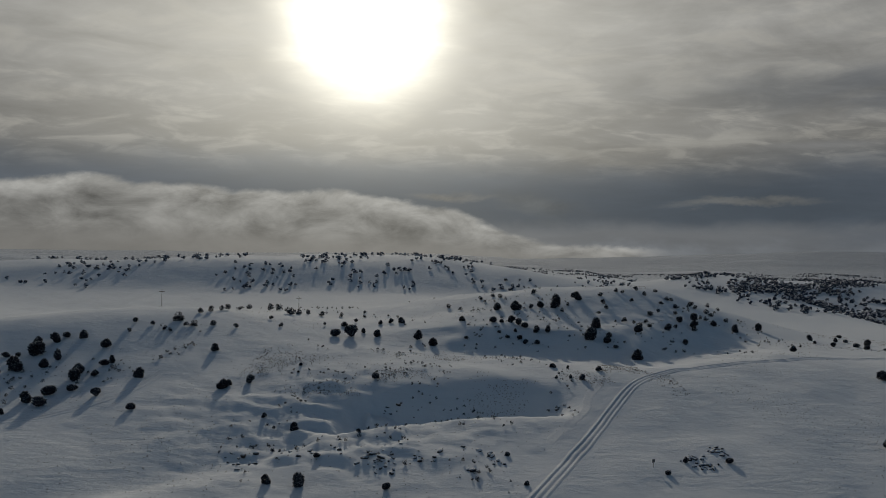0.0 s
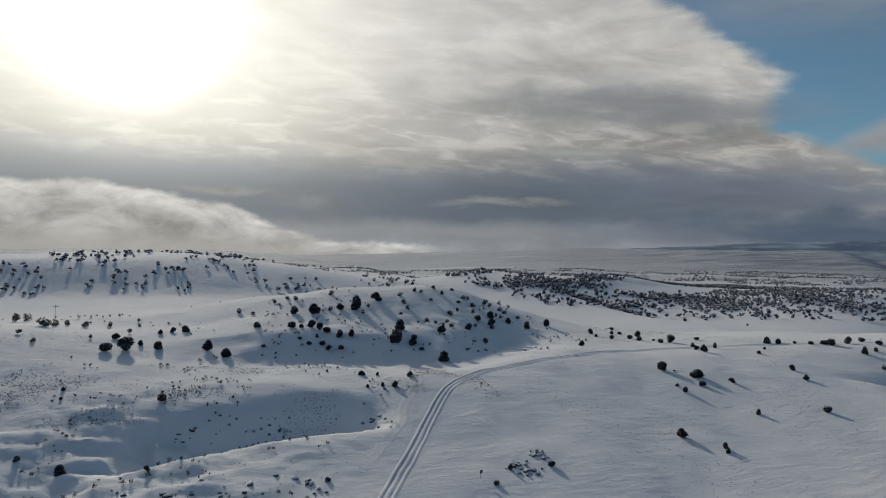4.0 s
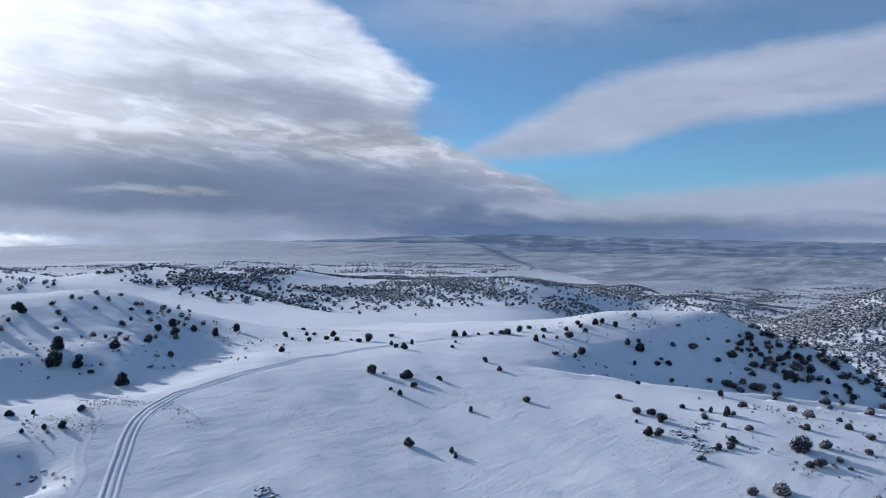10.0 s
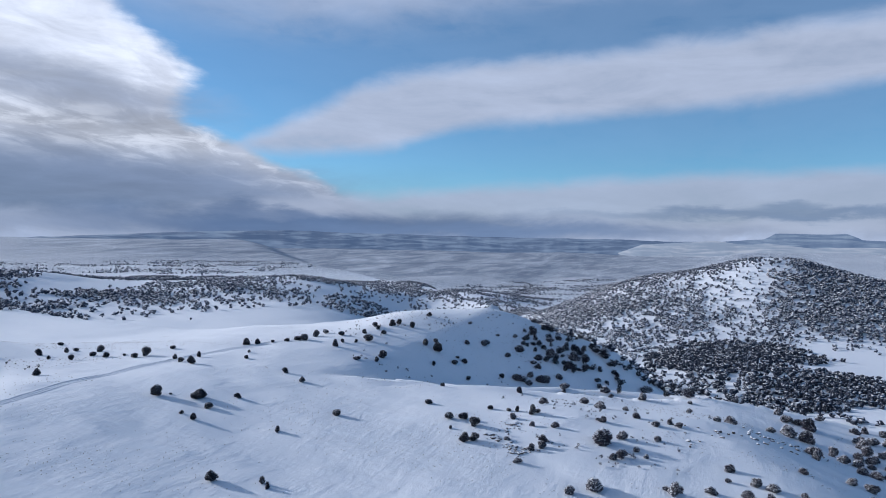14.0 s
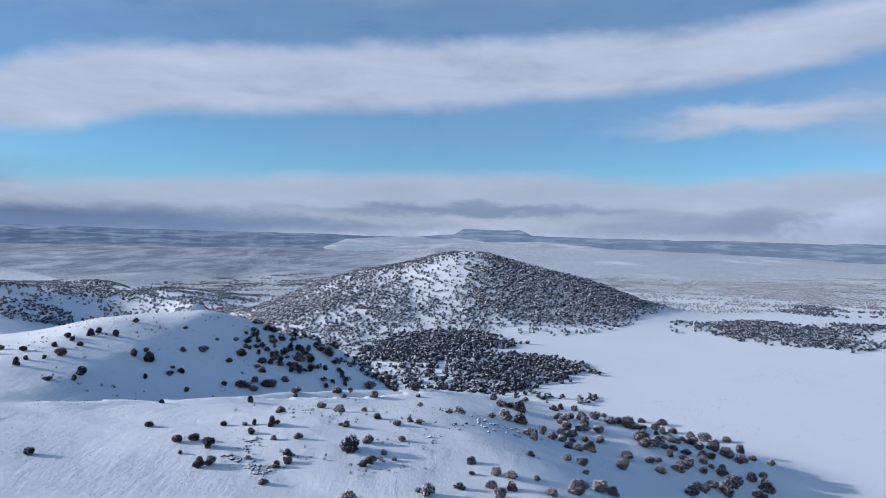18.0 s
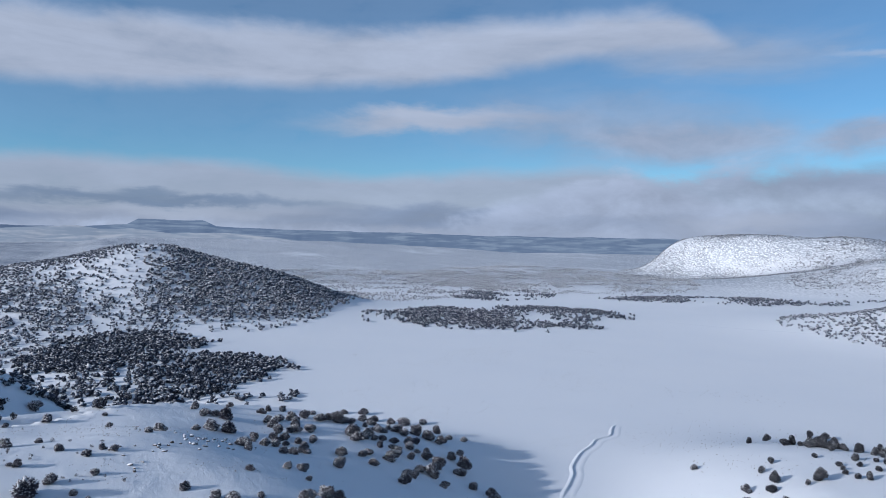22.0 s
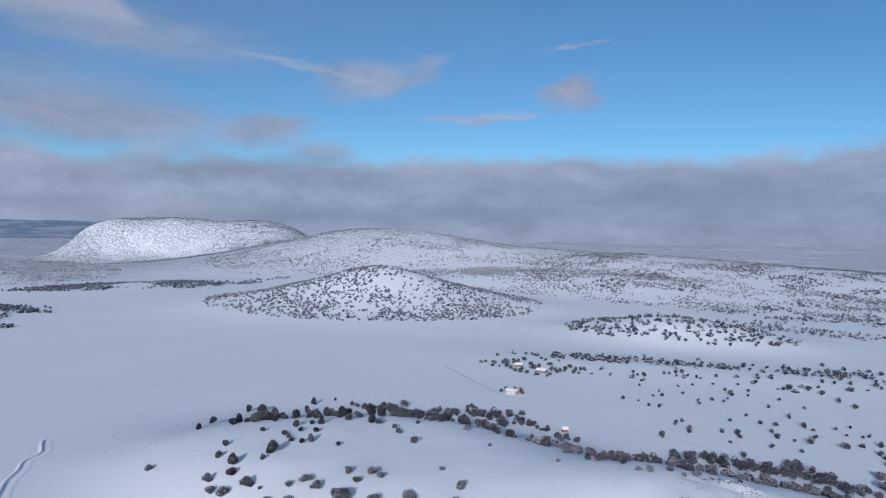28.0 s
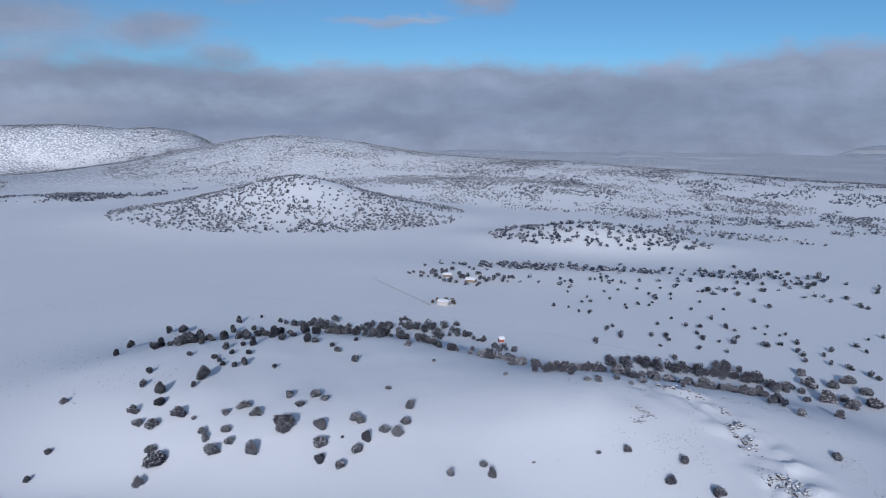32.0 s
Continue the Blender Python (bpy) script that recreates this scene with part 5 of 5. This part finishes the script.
outcrop("rock_ledge", "broken dark basalt ledge half buried in snow", [(29.9, -193.1), (22.6, -194.4), (14.3, -186.3), (7.2, -180.3), (3.3, -166.4), (0.9, -155.6), (-3, -144), (-5.2, -136.2), (-5.8, -125.2), (-14.3, -121.9)], 299, 1.7, 0.4, 1.4, 1)
outcrop("rock_ledge", "small basalt outcrop poking through snow", [(36.4, -172.8), (35.4, -162.5), (30.2, -167.2)], 70, 1.1, 0.3, 0.9, 2)
outcrop("rock_ledge", "curved basalt outcrop capped with snow", [(160, 112), (163, 119), (172, 121), (180, 118)], 90, 1.0, 0.3, 1.0, 3)
outcrop("rock_ledge", "boulder pile in the snow beside the road", [(56, 152), (61, 156), (66, 154)], 60, 1.3, 0.3, 1.0, 4)
outcrop("rock_ledge", "dark stones along the ravine edge", [(-46, 152), (-28, 157), (-10, 152), (8, 149)], 70, 2.2, 0.4, 1.3, 5)
outcrop("rock_ledge", "dark stones on the ravine wall", [(-16, 184), (0, 186), (14, 190), (28, 190)], 60, 2.4, 0.4, 1.2, 6)
outcrop("rock_ledge", "stony spur edge under thin snow", [(196, 82), (214, 66), (232, 52), (244, 36)], 70, 2.4, 0.4, 1.3, 7)
outcrop("rock_ledge", "dark cliff band below the mountain top", [(985, 42), (978, 20), (985, 60), (975, 5)], 60, 5.0, 2.0, 5.0, 8)


# ---------------------------------------------------------------- dry grass and brush that show through the snow
def tufts(name, label, places, low, high, seed, mat, blades=5):
    rng = np.random.RandomState(seed)
    n = len(places)
    x, y = np.repeat(places[:, 0], blades), np.repeat(places[:, 1], blades)
    z = height(places[:, 0], places[:, 1]).repeat(blades)
    tall = rng.uniform(low, high, n * blades)
    a, lean = rng.uniform(0, 6.28, n * blades), rng.uniform(0.2, 0.9, n * blades) * tall
    wide = tall * 0.28
    base = np.stack([x + 0.3 * np.cos(a) * tall, y + 0.3 * np.sin(a) * tall, z - 0.05], -1)
    side = np.stack([-np.sin(a) * wide, np.cos(a) * wide, 0 * a], -1)
    tip = base + np.stack([np.cos(a) * lean, np.sin(a) * lean, tall], -1)
    back = base + np.stack([np.cos(a) * wide, np.sin(a) * wide, 0 * a], -1)
    verts = np.stack([base - side, base + side, back, tip], 1).reshape(-1, 3)
    k = np.arange(n * blades)[:, None] * 4
    faces = np.concatenate([k + [0, 1, 3], k + [1, 2, 3], k + [2, 0, 3]])
    ob = new(name, mesh_of(name, verts, faces, mat))
    return tagged(ob, label, "undergrowth", kind="stuff")


def strewn(seed, count, x0, x1, y0, y1, scale, want):
    rng = np.random.RandomState(seed)
    p = rng.uniform((x0, y0), (x1, y1), (count * 5, 2))
    odds = fbm(p[:, 0] / scale + seed, p[:, 1] / scale, 3) * want + rng.uniform(-0.5, 0.5, len(p))
    return p[np.argsort(-odds)[:count]]


def shrubs(name, label, mat, seed, count, x0, x1, y0, y1, scale, want, low, high, clumps=90):
    """Low bushes strewn over a stretch of ground, thicker in patches."""
    rng = np.random.RandomState(seed)
    places = strewn(seed, count, x0, x1, y0, y1, scale, want)
    return thicket(name, label, mat, [(x, y, rng.uniform(low, high)) for x, y in places], clumps)


shrubs("ravine_shrubs", "low dark bushes on the snowy ravine slopes", JUNIPER, 61, 210, -48, 40, 170, 242, 13, 2.0, 0.5, 1.3)
shrubs("ravine_edge_shrubs", "low dark bushes among stones below the ravine", JUNIPER, 62, 70, -52, 20, 140, 172, 10, 2.4, 0.5, 1.5)
shrubs("west_rise_shrubs", "low dark bushes on the snowy west rise", JUNIPER, 63, 90, -128, -82, 178, 232, 14, 1.8, 0.5, 1.6)
shrubs("road_hill_shrubs", "low dark bushes on the hill beside the road", JUNIPER, 64, 170, 12, 140, 250, 325, 18, 1.6, 0.6, 1.8)
shrubs("upland_shrubs", "low dark bushes dotted over the upland snow", JUNIPER, 65, 120, -130, 60, 240, 420, 30, 1.6, 0.7, 1.8)
shrubs("knob_shrubs", "frosted bushes on the snowy knob", FROSTED, 66, 130, 220, 350, 150, 240, 20, 1.4, 0.6, 1.6)
shrubs("knob_foot_junipers", "dark junipers crowded along the foot of the knob", JUNIPER, 67, 120, 330, 450, 80, 175, 22, 1.8, 2.6, 5.0, 220)
shrubs("ledge_shrubs", "frosted bushes round the basalt outcrop", FROSTED, 68, 90, 150, 260, 70, 135, 14, 2.0, 0.5, 1.4)
for _x, _y in strewn(69, 46, 246, 314, -56, 58, 20, 1.0):
    tree(float(_x), float(_y), 2.6 + 2.6 * ((_x * 7.3 + _y * 3.1) % 1.0), "frosted", "frosted junipers of the south slope")



def brow_row(kind, group, line, seed, count, low, high):
    """Junipers crowded along a brow."""
    rng = np.random.RandomState(seed)
    path = smooth_line(line, 1.0)
    for x, y in path[rng.randint(len(path), size=count)] + rng.normal(0, 3.4, (count, 2)):
        tree(float(x), float(y), rng.uniform(low, high), kind, group)


brow_row("dark", "junipers of the knoll brow", [(243, -203), (216, -214), (190, -224), (166, -238), (140, -240), (112, -230)], 71, 62, 3.0, 5.4)
brow_row("frosted", "frosted junipers of the ledge foot", [(110, -229), (86, -220), (60, -206), (32, -216), (4, -216), (-22, -240)], 72, 70, 2.8, 5.2)

tufts("grass_upland", "sparse dry grass tips poking through upland snow", strewn(41, 5200, -120, 330, 110, 330, 30, 1.5), 0.08, 0.26, 41, GRASS)
tufts("brush_ravine", "low dark brush on a snowy slope above the ravine", strewn(42, 2600, -60, 70, 192, 240, 14, 2.4), 0.08, 0.3, 42, BRUSH, 6)
tufts("brush_knob", "low brush on the snowy knob", strewn(43, 700, 290, 410, 160, 240, 14, 2.4), 0.1, 0.3, 43, BRUSH, 6)
tufts("brush_road_hill", "low brush on the hill beside the road", strewn(44, 1500, 20, 210, 255, 400, 16, 2.4), 0.08, 0.3, 44, BRUSH, 6)
tufts("grass_knoll", "sparse dry grass tips poking through knoll snow", strewn(45, 1100, -60, 290, -260, -90, 25, 3.5), 0.05, 0.16, 45, GRASS)
tufts("grass_plain", "sparse dry grass tips on the snow plain", strewn(46, 1500, 200, 620, -330, -20, 40, 1.8), 0.15, 0.4, 46, GRASS)
tufts("brush_ledge", "bare brush among the ledge rocks", strewn(47, 900, -40, 60, -200, -110, 9, 3.0), 0.08, 0.3, 47, BRUSH, 6)
tufts("brush_spur", "low brush on the snowy spur", strewn(48, 900, 140, 300, 20, 130, 16, 2.4), 0.08, 0.28, 48, BRUSH, 6)


# ---------------------------------------------------------------- farmstead on the plain
def part(name, bm, mat, parent, label=""):
    me = bpy.data.meshes.new(name)
    bm.to_mesh(me)
    bm.free()
    me.materials.append(mat)
    return child(name, me, parent, label)


def box(bm, x0, x1, y0, y1, z0, z1):
    made = bmesh.ops.create_cube(bm, size=1)["verts"]
    for v in made:
        v.co = (x0 if v.co.x < 0 else x1, y0 if v.co.y < 0 else y1, z0 if v.co.z < 0 else z1)


def boxes(*rows):
    bm = bmesh.new()
    for row in rows:
        box(bm, *row)
    bmesh.ops.bevel(bm, geom=bm.edges[:], offset=0.03, segments=1, affect="EDGES")
    return bm


def shed(name, label, x, y, turn, long, wide, eave, ridge, walls, door):
    """A gabled shed: walls, snowy roof, a wide doorway and a window."""
    ob = new(name)
    ob.matrix_basis = pose(x, y, float(height(x, y)) - 0.1, 0, 0, turn)
    bm = bmesh.new()
    h, w = long / 2, wide / 2
    ring = [(-w, 0), (w, 0), (w, eave), (0, ridge), (-w, eave)]
    ends = [[bm.verts.new((sx * h, u, v)) for u, v in ring] for sx in (-1, 1)]
    bm.faces.new(ends[0])
    bm.faces.new(ends[1][::-1])
    for k in (0, 1, 4):
        j = (k + 1) % 5
        bm.faces.new((ends[0][j], ends[0][k], ends[1][k], ends[1][j]))
    bmesh.ops.recalc_face_normals(bm, faces=bm.faces[:])
    part("wall", bm, walls, ob)
    for side in (-1, 1):
        bm = bmesh.new()
        out = w + 0.35
        drop = eave - (ridge - eave) * 0.35 / w
        low = [bm.verts.new((sx * (h + 0.3), side * out, drop + up)) for sx in (-1, 1) for up in (0.02, 0.34)]
        top = [bm.verts.new((sx * (h + 0.3), 0, ridge + up)) for sx in (-1, 1) for up in (0.02, 0.36)]
        a, b, c, d = low
        e, f, g, i = top
        for quad in ((a, b, f, e), (c, d, i, g), (b, d, i, f), (a, c, g, e), (a, b, d, c), (e, f, i, g)):
            bm.faces.new(quad)
        bmesh.ops.recalc_face_normals(bm, faces=bm.faces[:])
        part("roof", bm, SNOW, ob, "roof slope under thick snow")
    part("door", boxes((-1.3 if door == "side" else h - 0.05, 1.3 if door == "side" else h + 0.06, -w - 0.06 if door == "side" else -1.1, -w + 0.05 if door == "side" else 1.1, 0.1, eave - 0.35)), DOORWAY, ob, "dark wide doorway")
    part("window", boxes((-h - 0.05, -h + 0.04, -0.5, 0.5, 1.1, 1.9)), DOORWAY, ob)
    return tagged(ob, label, "shed")


shed("metal_barn", "pale sheet-metal barn with a snowy roof on the plain", 152.5, -381, -14, 7.6, 5.0, 2.9, 3.7, METAL, "end")
shed("farm_shed", "grey board shed under snow among frosted trees", 172, -474, 20, 6.5, 4.0, 2.0, 2.9, WOOD, "side")
shed("farm_shed", "weathered board farmhouse under snow among frosted trees", 150, -461, -10, 8.0, 4.6, 2.1, 3.2, WOOD, "side")
shed("red_shed", "small red board shed with a snowy roof beside brush", 102.5, -306, 30, 2.8, 2.3, 1.9, 2.7, RED_WOOD, "end")
thicket("farm_trees", "bare frosted shrubs round the farm buildings", FROSTED, [
    (160, -470, 5), (166, -462, 4), (180, -468, 5), (186, -478, 4.5), (178, -484, 5), (164, -482, 5), (156, -474, 4.5), (144, -470, 5), (138, -462, 4.5),
    (142, -452, 4), (152, -449, 4), (160, -452, 4.5), (170, -455, 4), (192, -466, 4), (196, -480, 4), (134, -474, 5), (126, -466, 4.5), (132, -484, 5), (150, -486, 4.5), (172, -492, 5), (188, -490, 4.5), (204, -474, 4), (120, -480, 4.5)], fill=1)
thicket("barn_brush", "bare brown brush behind the metal barn", BRUSH, [(158, -387, 4.5), (153, -388, 5), (148, -387, 4.5), (161, -383, 3.5), (146, -383, 3)], 260)


def sign_post(x, y, turn):
    ob = new("sign_post")
    ob.matrix_basis = pose(x, y, float(height(x, y)) - 0.2, 0, 0, turn)
    part("post", boxes((-0.05, 0.05, -0.05, 0.05, 0, 1.9)), WOOD, ob)
    part("panel", boxes((-0.35, 0.35, -0.09, -0.055, 1.25, 1.95)), SIGN, ob, "small plain dark sign panel")
    return tagged(ob, "small road sign on a post in the snow", "sign")


sign_post(46, 150, 20)


def utility_pole(x, y, tall):
    ob = new("utility_pole")
    ob.matrix_basis = pose(x, y, float(height(x, y)) - 0.3, 0, 0, 20)
    v, f = stem_arrays((0, 0, 0), (0.05, 0, tall), 0.09, 0.06, 8)
    child("pole", mesh_of("pole", v, f, BARK), ob)
    part("crossarm", boxes((-1.1, 1.1, -0.07, 0.07, tall - 0.9, tall - 0.72)), WOOD, ob)
    return tagged(ob, "wooden utility pole standing in the snow", "pole", "poles along the upland track")


utility_pole(-62, 300, 8)
utility_pole(-118, 292, 8)


def fence(points, gap):
    line = smooth_line(points, 1.0)
    ob = new("wire_fence")
    ob.location = (line[0][0], line[0][1], float(height(*line[0])))
    post = boxes((-0.09, 0.09, -0.09, 0.09, -0.3, 1.3))
    me = bpy.data.meshes.new("post")
    post.to_mesh(me)
    post.free()
    me.materials.append(WOOD)
    for x, y in line[::gap]:
        p = child("post", me, ob)
        p.location = Vector((x, y, float(height(x, y)))) - ob.location
    for up in (0.5, 1.1):
        pieces = []
        for (x0, y0), (x1, y1) in zip(line[:-gap:gap], line[gap::gap]):
            pieces.append(stem_arrays((x0, y0, float(height(x0, y0)) + up), (x1, y1, float(height(x1, y1)) + up), 0.03, 0.03, 4))
        v, f = joined(pieces)
        child("wire", mesh_of("wire", v - np.array(ob.location), f, SIGN), ob)
    return tagged(ob, "post and wire fence across the snow plain", "fence")


fence([(226, -448), (198, -417), (176, -393), (160, -374)], 4)


# ---------------------------------------------------------------- woods
DUSTED = "dense snow-dusted juniper scrub on a snowy slope"
BELT = "dark juniper belts on snowy uplands"
LOOSE = "dark junipers scattered over snowy uplands"
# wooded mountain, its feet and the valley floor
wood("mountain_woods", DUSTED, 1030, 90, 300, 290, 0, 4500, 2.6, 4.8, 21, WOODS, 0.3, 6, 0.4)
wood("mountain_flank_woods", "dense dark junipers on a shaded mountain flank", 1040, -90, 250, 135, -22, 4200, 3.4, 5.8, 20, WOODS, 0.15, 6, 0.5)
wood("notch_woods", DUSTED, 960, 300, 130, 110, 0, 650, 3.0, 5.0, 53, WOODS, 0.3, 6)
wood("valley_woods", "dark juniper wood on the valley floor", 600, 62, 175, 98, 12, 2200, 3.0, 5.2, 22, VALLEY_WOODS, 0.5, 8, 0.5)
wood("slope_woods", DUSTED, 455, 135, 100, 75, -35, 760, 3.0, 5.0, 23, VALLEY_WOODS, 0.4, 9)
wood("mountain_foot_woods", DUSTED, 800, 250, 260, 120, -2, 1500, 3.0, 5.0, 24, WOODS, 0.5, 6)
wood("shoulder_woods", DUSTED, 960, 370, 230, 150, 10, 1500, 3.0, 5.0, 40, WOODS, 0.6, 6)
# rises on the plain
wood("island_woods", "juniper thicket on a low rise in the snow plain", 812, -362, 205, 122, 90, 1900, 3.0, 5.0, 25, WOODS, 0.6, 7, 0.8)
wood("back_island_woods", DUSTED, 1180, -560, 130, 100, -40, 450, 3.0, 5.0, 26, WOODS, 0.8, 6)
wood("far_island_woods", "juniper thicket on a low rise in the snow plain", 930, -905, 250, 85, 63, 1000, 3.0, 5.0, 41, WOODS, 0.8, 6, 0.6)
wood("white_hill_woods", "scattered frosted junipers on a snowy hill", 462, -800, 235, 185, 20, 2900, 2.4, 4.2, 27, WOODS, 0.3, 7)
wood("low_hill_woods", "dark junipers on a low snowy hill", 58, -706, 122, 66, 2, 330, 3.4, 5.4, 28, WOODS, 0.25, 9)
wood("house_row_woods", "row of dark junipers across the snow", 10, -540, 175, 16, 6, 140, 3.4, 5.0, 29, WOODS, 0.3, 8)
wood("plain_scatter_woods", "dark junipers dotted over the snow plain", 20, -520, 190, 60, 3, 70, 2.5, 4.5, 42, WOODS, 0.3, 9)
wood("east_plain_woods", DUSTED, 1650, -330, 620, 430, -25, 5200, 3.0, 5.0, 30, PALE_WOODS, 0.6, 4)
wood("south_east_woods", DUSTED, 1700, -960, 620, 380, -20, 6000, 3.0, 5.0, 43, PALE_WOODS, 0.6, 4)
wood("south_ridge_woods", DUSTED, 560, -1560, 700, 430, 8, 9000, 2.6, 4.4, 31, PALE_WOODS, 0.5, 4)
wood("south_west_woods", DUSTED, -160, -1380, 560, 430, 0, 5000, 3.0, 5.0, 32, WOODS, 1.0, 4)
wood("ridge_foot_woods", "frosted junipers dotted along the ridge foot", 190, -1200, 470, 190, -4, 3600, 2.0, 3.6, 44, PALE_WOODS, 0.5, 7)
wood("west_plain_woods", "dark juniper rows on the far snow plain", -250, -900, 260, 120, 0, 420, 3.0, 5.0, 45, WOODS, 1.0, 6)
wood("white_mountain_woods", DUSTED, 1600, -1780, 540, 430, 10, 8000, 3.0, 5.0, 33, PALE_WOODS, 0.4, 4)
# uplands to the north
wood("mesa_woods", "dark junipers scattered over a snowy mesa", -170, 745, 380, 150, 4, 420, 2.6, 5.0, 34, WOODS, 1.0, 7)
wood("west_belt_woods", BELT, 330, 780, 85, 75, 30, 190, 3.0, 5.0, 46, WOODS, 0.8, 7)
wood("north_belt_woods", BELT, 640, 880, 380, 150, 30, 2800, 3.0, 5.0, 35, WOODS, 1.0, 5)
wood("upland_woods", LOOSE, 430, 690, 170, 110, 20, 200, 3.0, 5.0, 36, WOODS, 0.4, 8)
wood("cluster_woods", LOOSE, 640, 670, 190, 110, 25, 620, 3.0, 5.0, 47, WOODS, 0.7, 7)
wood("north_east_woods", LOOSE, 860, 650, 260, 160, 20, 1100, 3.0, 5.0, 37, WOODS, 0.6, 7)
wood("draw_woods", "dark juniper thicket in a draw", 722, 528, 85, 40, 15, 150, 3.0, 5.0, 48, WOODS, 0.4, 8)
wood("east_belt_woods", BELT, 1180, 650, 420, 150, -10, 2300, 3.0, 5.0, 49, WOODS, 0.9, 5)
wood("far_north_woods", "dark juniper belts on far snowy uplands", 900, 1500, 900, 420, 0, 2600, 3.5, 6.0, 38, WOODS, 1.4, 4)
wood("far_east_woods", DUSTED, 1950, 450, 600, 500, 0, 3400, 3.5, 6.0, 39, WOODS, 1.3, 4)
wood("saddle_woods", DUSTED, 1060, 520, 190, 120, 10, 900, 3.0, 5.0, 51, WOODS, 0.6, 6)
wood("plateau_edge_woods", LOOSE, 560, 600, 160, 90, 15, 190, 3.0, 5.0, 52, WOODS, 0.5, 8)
